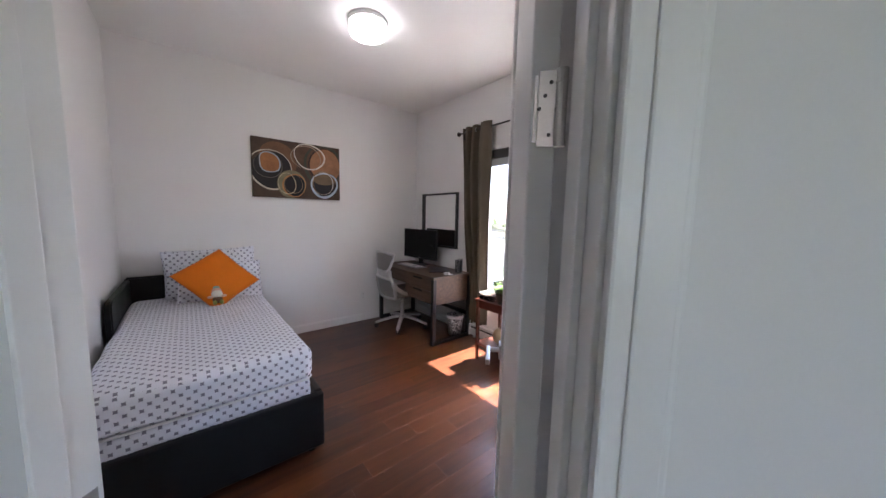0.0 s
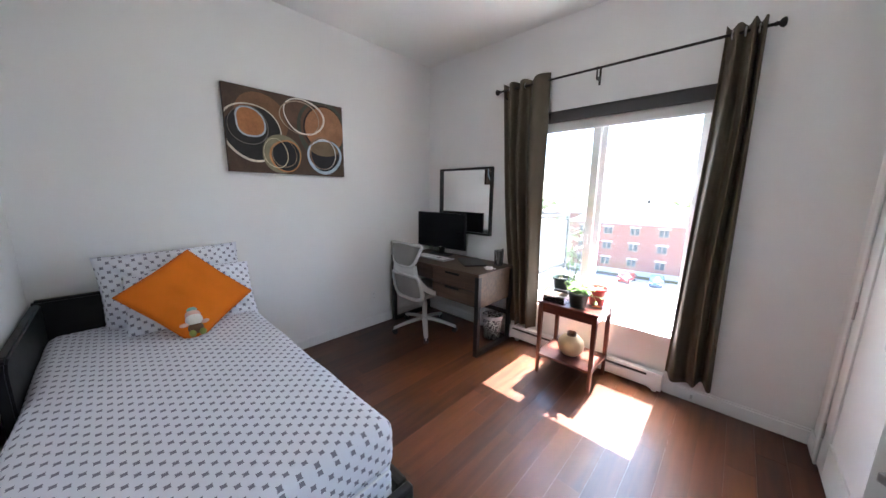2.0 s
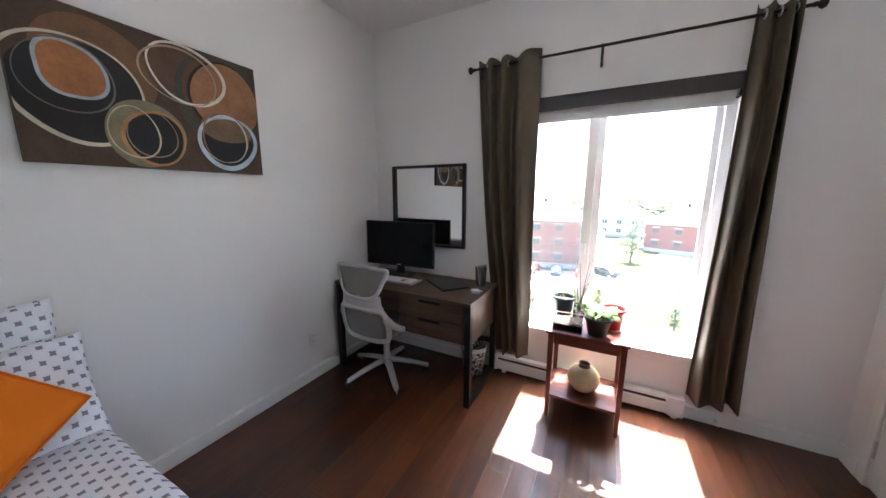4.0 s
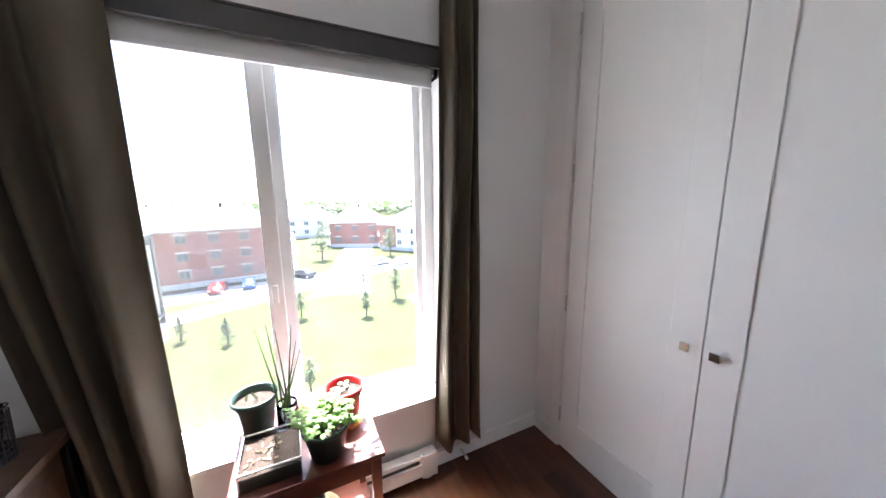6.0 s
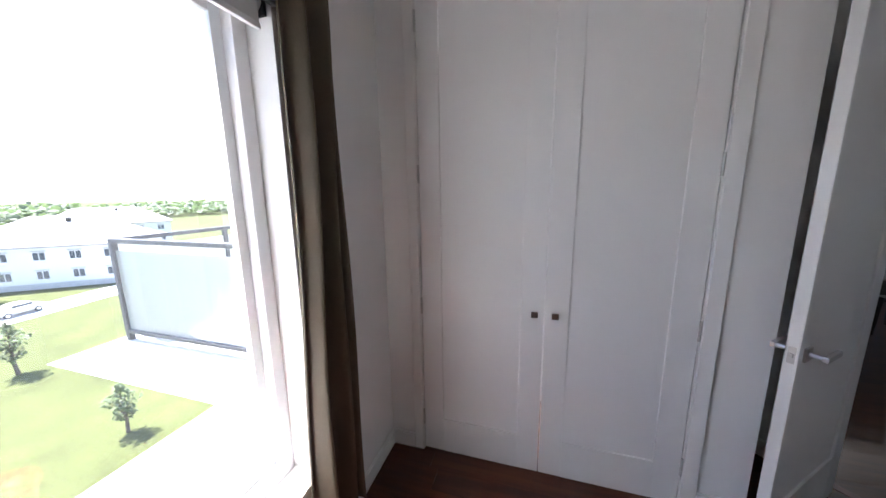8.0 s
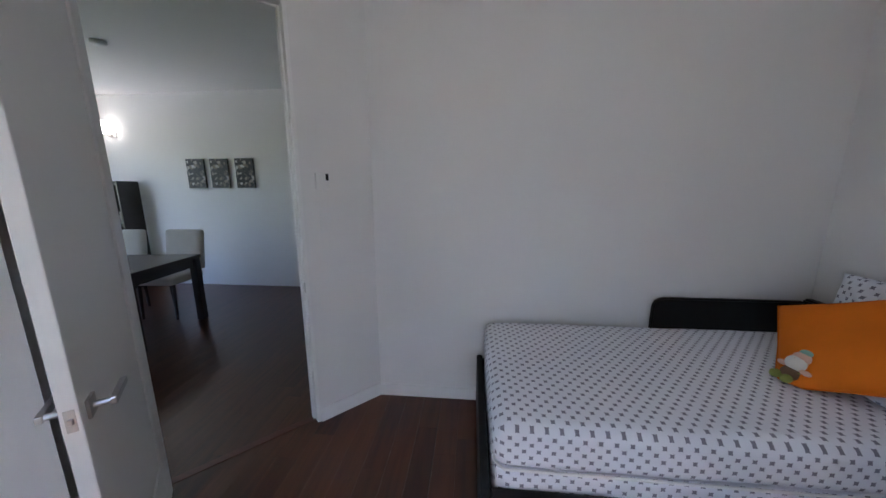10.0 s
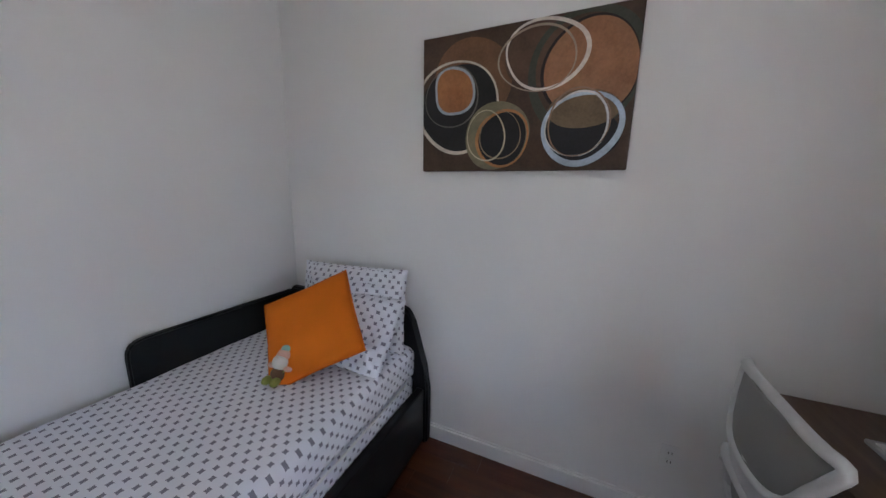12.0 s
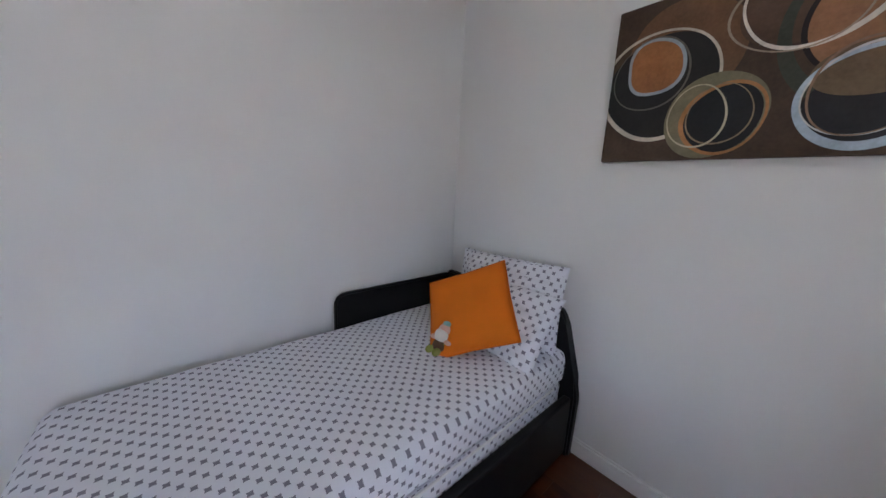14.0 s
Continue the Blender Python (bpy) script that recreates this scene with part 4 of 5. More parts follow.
# ---------------------------------------------------------------- office chair
chair = thing("office_chair", "light grey mesh office chair with a five-arm base", "chair", 0.47, 2.535, 0, -2)
for k in range(5):
    a = math.radians(-111 + 72 * k)
    ex, ey = math.cos(a), math.sin(a)
    arm = sweep([(ex * d, ey * d, z) for d, z in ((0.03, 0.125), (0.10, 0.118), (0.20, 0.098), (0.30, 0.072), (0.335, 0.064))], lambda s: (0.030 - 0.010 * s, 0.020 - 0.007 * s), 10)
    leg = part("base_arm", arm, CHAIRP, chair, "", True)
    cx, cy = ex * 0.325, ey * 0.325
    for s in (-1, 1):
        ox, oy = -ey * 0.014 * s, ex * 0.014 * s
        part("caster_wheel", tube((cx + ox * 0.4, cy + oy * 0.4, 0.027), (cx + ox * 1.5, cy + oy * 1.5, 0.027), 0.027, n=18), RUBBER, leg, "", True)
    part("caster_hood", tube((cx, cy, 0.03), (cx, cy, 0.066), 0.02, 0.012, 12), CHAIRP, leg, "", True)
part("gas_column", lathe([(0.034, 0.10), (0.034, 0.15), (0.026, 0.16), (0.026, 0.30), (0.018, 0.30), (0.018, 0.385), (0, 0.385)], 18), CHAIRP, chair, "", True)
part("mechanism", box((-0.09, -0.13, 0.375), (0.09, 0.10, 0.425), 0.02, 2), BLACKP, chair)
part("seat", soft_box((-0.235, -0.21, 0.42), (0.235, 0.24, 0.485), 0.03, 18, 18, 0, 0.006, 0.001), MESHC, chair, "grey cushioned seat", True)


def back_x(z):
    return -0.235 - 0.05 * math.sin((z - 0.40) * 5.2) - 0.14 * max(0, z - 0.6) ** 1.4


def back_loop(zs, ws):
    pts = [(w, back_x(z) + 0.9 * w * w, z) for z, w in zip(zs, ws)]
    return pts + [(-w, back_x(z) + 0.9 * w * w, z) for z, w in reversed(list(zip(zs, ws))) if abs(w) > 1e-4]


def frame_bar(zs, ws, r):
    p = [Vector(q) for q in back_loop(zs, ws)]
    n = len(p)
    fine = []
    for i in range(n):
        a, b, c, d = p[i - 1], p[i], p[(i + 1) % n], p[(i + 2) % n]
        for t in (0.0, 0.33, 0.66):
            fine.append(0.5 * (2 * b + (c - a) * t + (2 * a - 5 * b + 4 * c - d) * t * t + (3 * b - a - 3 * c + d) * t ** 3))
    return sweep(fine, r, 8, None, True, (0, 1, 0))


up_z = [0.735, 0.745, 0.78, 0.84, 0.90, 0.940, 0.950]
up_w = [0.05, 0.115, 0.162, 0.190, 0.215, 0.222, 0.15]
lo_z = [0.405, 0.41, 0.44, 0.52, 0.60, 0.645, 0.652]
lo_w = [0.08, 0.155, 0.205, 0.212, 0.205, 0.180, 0.10]
part("upper_back_frame", frame_bar(up_z, up_w, (0.014, 0.016)), CHAIRP, chair, "", True)
part("lower_back_frame", frame_bar(lo_z, lo_w, (0.018, 0.022)), CHAIRP, chair, "", True)


def web(zs, ws):
    t = bmesh.new()
    rows = []
    for z, w in zip(zs, ws):
        rows.append([t.verts.new((w * s, back_x(z) + 0.9 * (w * s) ** 2, z)) for s in (-1, -0.66, -0.33, 0, 0.33, 0.66, 1)])
    for A, B in zip(rows, rows[1:]):
        for k in range(6):
            t.faces.new((A[k], A[k + 1], B[k + 1], B[k]))
    return t


for nm, zs, ws in (("upper_mesh", up_z, up_w), ("lower_mesh", lo_z, lo_w)):
    o = part(nm, web(zs, ws), MESHC, chair, "pale ribbed mesh", True)
    o.modifiers.new("thickness", "SOLIDIFY").thickness = 0.004
bm = sheet(8, 6, lambda u, v: ((u * 2 - 1) * (0.20 - 0.055 * v + 0.03 * v * v), back_x(0.645 + 0.11 * v) + 0.9 * ((u * 2 - 1) * 0.19) ** 2 - 0.004, 0.645 + 0.11 * v))
o = part("back_bridge", bm, CHAIRP, chair, "", True)
o.modifiers.new("thickness", "SOLIDIFY").thickness = 0.018
for s in (-1, 1):
    bm = sweep([(s * 0.212, back_x(0.60) + 0.03, 0.60), (s * 0.235, back_x(0.55) + 0.06, 0.545), (s * 0.242, -0.12, 0.485), (s * 0.225, -0.02, 0.445)], lambda f: (0.012, 0.030 - 0.010 * f), 10)
    part("side_bracket", bm, CHAIRP, chair, "flat grey side bracket", True)
    part("back_arm", sweep([(s * 0.10, -0.08, 0.40), (s * 0.19, -0.2, 0.41), (s * 0.215, back_x(0.5) + 0.03, 0.50)], 0.016, 8), CHAIRP, chair, "", True)

# ---------------------------------------------------------------- waste bin
def bin_mat():
    m, nt, b = shader("black_white_swirl_print")
    v = nt.nodes.new("ShaderNodeTexVoronoi")
    v.feature = "DISTANCE_TO_EDGE"
    v.inputs["Scale"].default_value = 30
    dist = noise_tex(nt, 14, 2, coords(nt))
    add = nt.nodes.new("ShaderNodeVectorMath")
    add.operation = "ADD"
    nt.links.new(coords(nt), add.inputs[0])
    nt.links.new(calc(nt, "MULTIPLY", dist, 0.05), add.inputs[1])
    nt.links.new(add.outputs[0], v.inputs["Vector"])
    nt.links.new(ramp(nt, v.outputs["Distance"], ((0.0, (0.72, 0.72, 0.70)), (0.065, (0.72, 0.72, 0.70)), (0.08, (0.02, 0.02, 0.02)), (0.26, (0.02, 0.02, 0.02)))), b.inputs["Base Color"])
    b.inputs["Roughness"].default_value = 0.5
    return m


wb = thing("waste_bin", "small black and white swirl-patterned waste bin under the desk", "waste bin", 1.085, 2.895, 0, 10)
wb.scale = (0.88, 0.88, 0.88)
bm = lathe([(0, 0.0), (0.088, 0), (0.118, 0.27), (0.114, 0.27), (0.085, 0.006), (0, 0.006)], 28)
part("body", bm, bin_mat(), wb, "", True)
part("liner", lathe([(0.1195, 0.235), (0.1215, 0.272), (0.115, 0.276), (0.108, 0.20)], 28), plain("bin_liner", (0.55, 0.56, 0.57), 0.35, vary=0.1, fine=60, relief=0.5, depth=0.004), wb, "folded-over plastic liner", True)

# ---------------------------------------------------------------- side table
tab = thing("side_table", "dark cherry wood side table with a lower shelf", "side table", 1.918, 2.795, 0)
TW, TD, TZ = 0.46, 0.39, 0.61
part("tabletop", box((-TW / 2, -TD / 2, TZ - 0.018), (TW / 2, TD / 2, TZ), 0.004), TABLEW, tab)
for s in (-1, 1):
    part("apron", box((-TW / 2 + 0.045, s * (TD / 2 - 0.026) - 0.008, TZ - 0.085), (TW / 2 - 0.045, s * (TD / 2 - 0.026) + 0.008, TZ - 0.0185), 0.002), TABLEW, tab)
    part("apron", box((s * (TW / 2 - 0.026) - 0.008, -TD / 2 + 0.045, TZ - 0.085), (s * (TW / 2 - 0.026) + 0.008, TD / 2 - 0.045, TZ - 0.0185), 0.002), TABLEW, tab)
    for q in (-1, 1):
        x, y = s * (TW / 2 - 0.028), q * (TD / 2 - 0.028)
        t = bmesh.new()
        bmesh.ops.create_cone(t, cap_ends=True, segments=4, radius1=0.016, radius2=0.024, depth=TZ - 0.0185, matrix=pose(x, y, (TZ - 0.0185) / 2, 0, 0, 45))
        bmesh.ops.bevel(t, geom=t.edges[:], offset=0.002, segments=1, affect="EDGES")
        part("leg", t, TABLEW, tab)
part("shelf", box((-TW / 2 + 0.012, -TD / 2 + 0.012, 0.155), (TW / 2 - 0.012, TD / 2 - 0.012, 0.172), 0.003), TABLEW, tab)

vase = thing("vase", "round cream ceramic vase with a narrow brown neck", "vase", 1.917, 2.775, 0.173)
vase.scale = (0.98, 0.98, 0.88)
prof = [(0, 0), (0.045, 0), (0.06, 0.008), (0.09, 0.045), (0.102, 0.09), (0.095, 0.135), (0.07, 0.17), (0.038, 0.185)]
part("body", lathe(prof, 36), plain("cream_ceramic", (0.60, 0.47, 0.27), 0.45, vary=0.10, scale=7, fine=60, relief=0.15, depth=0.002), vase, "", True)
part("neck", lathe([(0.038, 0.184), (0.034, 0.192), (0.034, 0.207), (0.038, 0.212), (0.031, 0.212), (0.028, 0.185)], 28), plain("brown_glaze", (0.13, 0.085, 0.05), 0.4), vase, "brown glazed neck", True)

SOIL = plain("potting_soil", (0.032, 0.020, 0.013), 0.95, vary=0.5, scale=60, fine=240, relief=1.0, depth=0.006)
GREENP = plain("dark_green_pot", (0.025, 0.045, 0.035), 0.4, vary=0.1)
REDP = plain("red_pot", (0.50, 0.022, 0.020), 0.35, vary=0.08)
LEAF_G = leafy("leaf_green", (0.13, 0.25, 0.045))
LEAF_D = leafy("stem_green", (0.085, 0.16, 0.045))


def pot(parent, r0, r1, h, mat):
    prof = [(0, 0), (r0, 0), (r1 * 0.98, h * 0.86), (r1 * 1.06, h * 0.87), (r1 * 1.08, h), (r1 * 0.98, h), (r1 * 0.94, h * 0.8), (r1 * 0.9, h * 0.76)]
    part("pot", lathe(prof, 30), mat, parent, "", True)
    part("soil", lathe([(r1 * 0.925, h * 0.80), (r1 * 0.5, h * 0.83), (0, h * 0.82)], 22), SOIL, parent, "", True)


def leaf_blade(t, o, d, L, w, up, droop=0.3):
    d = d.normalized()
    s = d.cross(up)
    s = s.normalized() if s.length > 1e-4 else Vector((1, 0, 0))
    nrm = s.cross(d)
    rows = []
    for i in range(5):
        f = i / 4
        c = o + d * L * f - Vector((0, 0, 1)) * droop * L * f * f
        ww = w * math.sin(math.pi * (0.08 + 0.9 * f)) * 0.5
        rows.append((t.verts.new(c - s * ww), t.verts.new(c + nrm * ww * 0.25), t.verts.new(c + s * ww)))
    for A, B in zip(rows, rows[1:]):
        t.faces.new((A[0], A[1], B[1], B[0]))
        t.faces.new((A[1], A[2], B[2], B[1]))


rnd = random.Random(11)
p1 = thing("potted_herb", "dark green pot with a bushy bright green herb", "potted plant", 1.972, 2.685, TZ + 0.001)
p1.scale = (0.94, 0.94, 0.84)
pot(p1, 0.055, 0.078, 0.135, GREENP)
lv, st = bmesh.new(), None
for i in range(46):
    a, e = rnd.uniform(0, 2 * math.pi), rnd.uniform(0.25, 1.2)
    r = rnd.uniform(0.03, 0.115)
    base = Vector((rnd.uniform(-0.04, 0.04), rnd.uniform(-0.04, 0.04), 0.112))
    tip = Vector((math.cos(a) * r, math.sin(a) * r, 0.15 + 0.075 * math.sin(e) * rnd.uniform(0.3, 1.0)))
    st = sweep([base, (base + tip) / 2 + Vector((0, 0, 0.02)), tip], 0.0011, 4, st)
    for k in range(7):
        b = rnd.uniform(0, 2 * math.pi)
        leaf_blade(lv, tip + Vector((rnd.uniform(-.012, .012), rnd.uniform(-.012, .012), rnd.uniform(-.012, .012))), Vector((math.cos(b), math.sin(b), rnd.uniform(-0.2, 0.7))), rnd.uniform(0.018, 0.034), rnd.uniform(0.012, 0.02), Vector((0, 0, 1)), 0.4)
for i in range(3):
    a = rnd.uniform(-0.4, 0.7)
    pts = [Vector((0.07, 0, 0.13)), Vector((0.12 + 0.01 * i, -0.01 + 0.02 * i, 0.12)), Vector((0.15 + 0.02 * i, -0.04 + 0.05 * i, 0.08 + 0.03 * i))]
    st = sweep(pts, 0.001, 4, st)
    for k in range(6):
        b = rnd.uniform(0, 6.28)
        leaf_blade(lv, pts[-1] + Vector((rnd.uniform(-.02, .01), rnd.uniform(-.02, .02), rnd.uniform(-.01, .02))), Vector((math.cos(b), math.sin(b), 0.3)), 0.02, 0.013, Vector((0, 0, 1)), 0.4)
part("stems", st, LEAF_D, p1)
part("foliage", lv, LEAF_G, p1, "bright green small leaves", True)

p2 = thing("flower_pot", "red plastic pot with pale seedlings in soil", "potted plant", 2.055, 2.84, TZ + 0.001)
pot(p2, 0.048, 0.068, 0.135, REDP)
lv = bmesh.new()
for i in range(16):
    b = rnd.uniform(0, 6.28)
    leaf_blade(lv, Vector((rnd.uniform(-.04, .04), rnd.uniform(-.04, .04), 0.118)), Vector((math.cos(b), math.sin(b), 0.7)), 0.03, 0.018, Vector((0, 0, 1)), 0.5)
part("seedlings", lv, plain("pale_seedling", (0.42, 0.42, 0.20), 0.6, vary=0.25, scale=30), p2, "", True)

p3 = thing("flower_pot", "dark green plastic pot of soil with one sprout", "potted plant", 1.748, 2.915, TZ + 0.001)
pot(p3, 0.052, 0.073, 0.145, GREENP)
lv = bmesh.new()
leaf_blade(lv, Vector((0.01, 0, 0.12)), Vector((-0.5, 0, 1)), 0.045, 0.012, Vector((0, 1, 0)), 0.1)
leaf_blade(lv, Vector((-0.03, 0.01, 0.118)), Vector((0.3, 0.2, 1)), 0.03, 0.01, Vector((0, 1, 0)), 0.1)
part("sprout", lv, plain("pale_sprout", (0.55, 0.55, 0.38), 0.6), p3, "", True)

jar = thing("glass_jar", "clear glass jar of green onion shoots in water", "jar", 1.853, 2.868, TZ + 0.001)
JG = glass_pane("jar_glass", (0.93, 0.96, 0.96), 0.02)
part("glass", lathe([(0, 0), (0.034, 0), (0.036, 0.006), (0.036, 0.10), (0.033, 0.112), (0.031, 0.112), (0.033, 0.098), (0.033, 0.008), (0, 0.006)], 24), JG, jar, "", True)
for i in range(9):
    a = rnd.uniform(0, 6.28)
    r = rnd.uniform(0.01, 0.026)
    tx, ty_ = rnd.uniform(-0.06, 0.075), rnd.uniform(-0.05, 0.03)
    h = rnd.uniform(0.22, 0.42)
    b0 = Vector((r * math.cos(a), r * math.sin(a), 0.012))
    part("shoot", sweep([b0, b0 + Vector((tx * 0.25, ty_ * 0.25, h * 0.45)), b0 + Vector((tx, ty_, h))], lambda s: 0.0050 * (1 - 0.75 * s), 6), LEAF_D if i % 3 else LEAF_G, jar, "", True)
    part("bulb", lathe([(0, 0.0), (0.005, 0.002), (0.0065, 0.02), (0.0045, 0.05), (0, 0.05)], 8, None, b0[:]), PLASTER, jar, "pale onion bulb", True)

tray = thing("seed_tray", "clear plastic tray of soil and woodchips", "seed tray", 1.805, 2.72, TZ + 0.001)
CLP = glass_pane("clear_plastic", (0.88, 0.90, 0.90), 0.12)
w, d, h = 0.086, 0.086, 0.062
bm = box((-w, -d, 0), (w, d, 0.002), 0.0005, 1)
for lo, hi in (((-w, -d, 0.002), (w, -d + 0.002, h)), ((-w, d - 0.002, 0.002), (w, d, h)), ((-w, -d + 0.002, 0.002), (-w + 0.002, d - 0.002, h)), ((w - 0.002, -d + 0.002, 0.002), (w, d - 0.002, h))):
    box(lo, hi, 0, 1, bm)
part("tray_box", bm, CLP, tray)
bm = sweep([(-w, -d, h), (w, -d, h), (w, d, h), (-w, d, h)], 0.003, 6, None, True)
part("rim", bm, PLASTER, tray)
part("soil", box((-w + 0.003, -d + 0.003, 0.0022), (w - 0.003, d - 0.003, 0.045), 0.004), SOIL, tray)
CHIP = plain("pale_woodchips", (0.26, 0.19, 0.12), 0.9, vary=0.3, scale=40)
bm = None
for i in range(26):
    t = box((-0.006, -0.003, -0.001), (0.006, 0.003, 0.001))
    moved(t, pose(rnd.uniform(-w + .01, w * 0.4), rnd.uniform(-d + .01, d - .01), 0.0455 + rnd.uniform(0, 0.004), rnd.uniform(-40, 40), rnd.uniform(-40, 40), rnd.uniform(0, 180)))
    bm = merge(bm, t)
o = part("woodchips", bm, CHIP, tray)
tagged(o, kind="stuff")
part("paper_scrap", moved(box((-0.03, -0.012, 0), (0.03, 0.012, 0.0012)), pose(0.16, -0.02, 0.004, 4, 3, 35)), plain("orange_paper", (0.62, 0.20, 0.06), 0.7), tab, "orange paper scrap").location = (0, 0, TZ)

# ---------------------------------------------------------------- living room, seen through the doorway
DARKW = wood("espresso_wood", (0.010, 0.006, 0.005), (0.035, 0.022, 0.017), 0.32, "X", 1.0, 0.3)
LINEN = plain("cream_upholstery", (0.60, 0.56, 0.50), 0.9, vary=0.06, fine=400, relief=0.4)
dt = thing("dining_table", "dark espresso wood dining table", "table", 5.91, -0.64, 0, 8)
part("tabletop", box((-0.85, -0.45, 0.715), (0.85, 0.45, 0.755), 0.004), DARKW, dt)
for s in (-1, 1):
    part("apron", box((-0.78, s * 0.40 - 0.012, 0.62), (0.78, s * 0.40 + 0.012, 0.7145), 0.002), DARKW, dt)
    part("apron", box((s * 0.80 - 0.012, -0.39, 0.62), (s * 0.80 + 0.012, 0.39, 0.7145), 0.002), DARKW, dt)
    for q in (-1, 1):
        part("leg", box((s * 0.805 - 0.037, q * 0.405 - 0.037, 0), (s * 0.805 + 0.037, q * 0.405 + 0.037, 0.7148), 0.004), DARKW, dt)


def dining_chair():
    c = thing("dining_chair", "cream upholstered dining chair with dark wooden legs", "chair", group="chairs round the dining table")
    part("seat", soft_box((-0.23, -0.23, 0.40), (0.23, 0.23, 0.50), 0.035, 10, 10, 0, 0.01), LINEN, c, "", True)
    part("backrest", moved(soft_box((-0.23, -0.04, 0), (0.23, 0.04, 0.50), 0.03, 10, 10, 0), pose(0, -0.235, 0.49, 8, 0, 0)), LINEN, c, "", True)
    for s in (-1, 1):
        for q in (-1, 1):
            part("leg", tube((s * 0.2, q * 0.19, 0.42), (s * 0.2, q * 0.21, 0), 0.02, 0.014, 8), DARKW, c)
    return c


dc = dining_chair()
dc.matrix_world = pose(5.64, -1.28, 0, 0, 0, 4)
copy_thing(dc, pose(6.34, -1.20, 0, 0, 0, 10))


def photo_mat():
    m, nt, b = shader("dark_photo_print")
    v = nt.nodes.new("ShaderNodeTexVoronoi")
    v.inputs["Scale"].default_value = 26
    nt.links.new(coords(nt), v.inputs["Vector"])
    s = nt.nodes.new("ShaderNodeSeparateColor")
    nt.links.new(v.outputs["Color"], s.inputs[0])
    nt.links.new(ramp(nt, s.outputs[0], ((0.0, (0.010, 0.010, 0.012)), (0.62, (0.030, 0.026, 0.024)), (0.84, (0.20, 0.16, 0.12)), (1.0, (0.48, 0.45, 0.42)))), b.inputs["Base Color"])
    return m


PHOTO = photo_mat()
for x in (6.13, 5.755, 5.362):
    a = thing("canvas_print", "small dark patterned canvas print", "wall art", group="row of three canvas prints")
    a.location = (x, LY, 1.71)
    part("canvas", box((-0.14, 0.002, -0.21), (0.14, 0.03, 0.21), 0.003), PHOTO, a)

sh = thing("shelf_unit", "tall dark narrow shelf with bottles", "shelf", 7.27, -2.23, 0)
for s in (-1, 1):
    part("side", box((s * 0.15 - 0.012, -0.15, 0), (s * 0.15 + 0.012, 0.15, 1.60), 0.003), DARKW, sh)
for z in (0.12, 0.55, 0.95, 1.55):
    part("shelf_board", box((-0.137, -0.15, z), (0.137, 0.15, z + 0.022), 0.002), DARKW, sh)
for x, c, h in ((-0.07, plain("amber_bottle", (0.20, 0.08, 0.02), 0.25), 0.22), (0.05, plain("pale_bottle", (0.6, 0.58, 0.52), 0.4), 0.18)):
    b = thing("bottle", "small bottle on the dark shelf", "bottle", 7.27 + x, -2.23, 0.973)
    part("glass_body", lathe([(0, 0), (0.035, 0), (0.035, h * 0.6), (0.014, h * 0.75), (0.014, h), (0, h)], 16), c, b, "", True)

wl = thing("wall_lamp", "lit cylindrical wall lamp on a small arm", "wall lamp", 7.39, LY, 2.33)
part("backplate", box((-0.05, 0.001, -0.09), (0.05, 0.015, 0.03), 0.003), STEEL, wl)
part("arm", sweep([(0, 0.015, -0.06), (0, 0.07, -0.08), (0, 0.09, -0.05)], 0.008, 8), STEEL, wl, "", True)
part("shade", lathe([(0.05, -0.04), (0.05, 0.13), (0.046, 0.13), (0.046, -0.035), (0, -0.035)], 22, None, (0, 0.09, 0)), glow("lit_shade", (1.0, 0.90, 0.76), 1.3), wl, "glowing shade", True)
sp = thing("smoke_detector", "small round smoke detector on the living room ceiling", "smoke detector", 5.55, -0.9, H)
part("body", lathe([(0, -0.0005), (0.06, -0.0005), (0.06, -0.025), (0.045, -0.035), (0, -0.035)], 24), PLASTER, sp, "", True)
structure("threshold", diag_box((DU0, 0.035, 0.0), (DU1, 0.08, 0.004), 0.001), TABLEW, "thin dark wooden threshold strip in the doorway", "threshold")

# ---------------------------------------------------------------- outdoors, seen from the fifth floor
GZ = -12.5
GRASS = plain("lawn", (0.057, 0.066, 0.022), 0.95, vary=0.35, scale=0.35, fine=4, relief=0.6, depth=0.1, spec=0.1)
ASPH = plain("asphalt", (0.050, 0.050, 0.052), 0.9, vary=0.15, scale=0.4, fine=6, relief=0.3, depth=0.02)
CONC = plain("pale_concrete", (0.42, 0.41, 0.39), 0.9, vary=0.1, scale=0.5, fine=8)
ROOFM = plain("grey_shingle_roof", (0.30, 0.29, 0.28), 0.9, vary=0.15, scale=0.8, fine=7, relief=0.4, depth=0.03)
SIDING = plain("white_siding", (0.66, 0.65, 0.62), 0.7, vary=0.05, scale=0.5, fine=6)
WINGL = plain("dark_window_glass", (0.05, 0.06, 0.07), 0.15, vary=0.2, scale=0.5, relief=0)


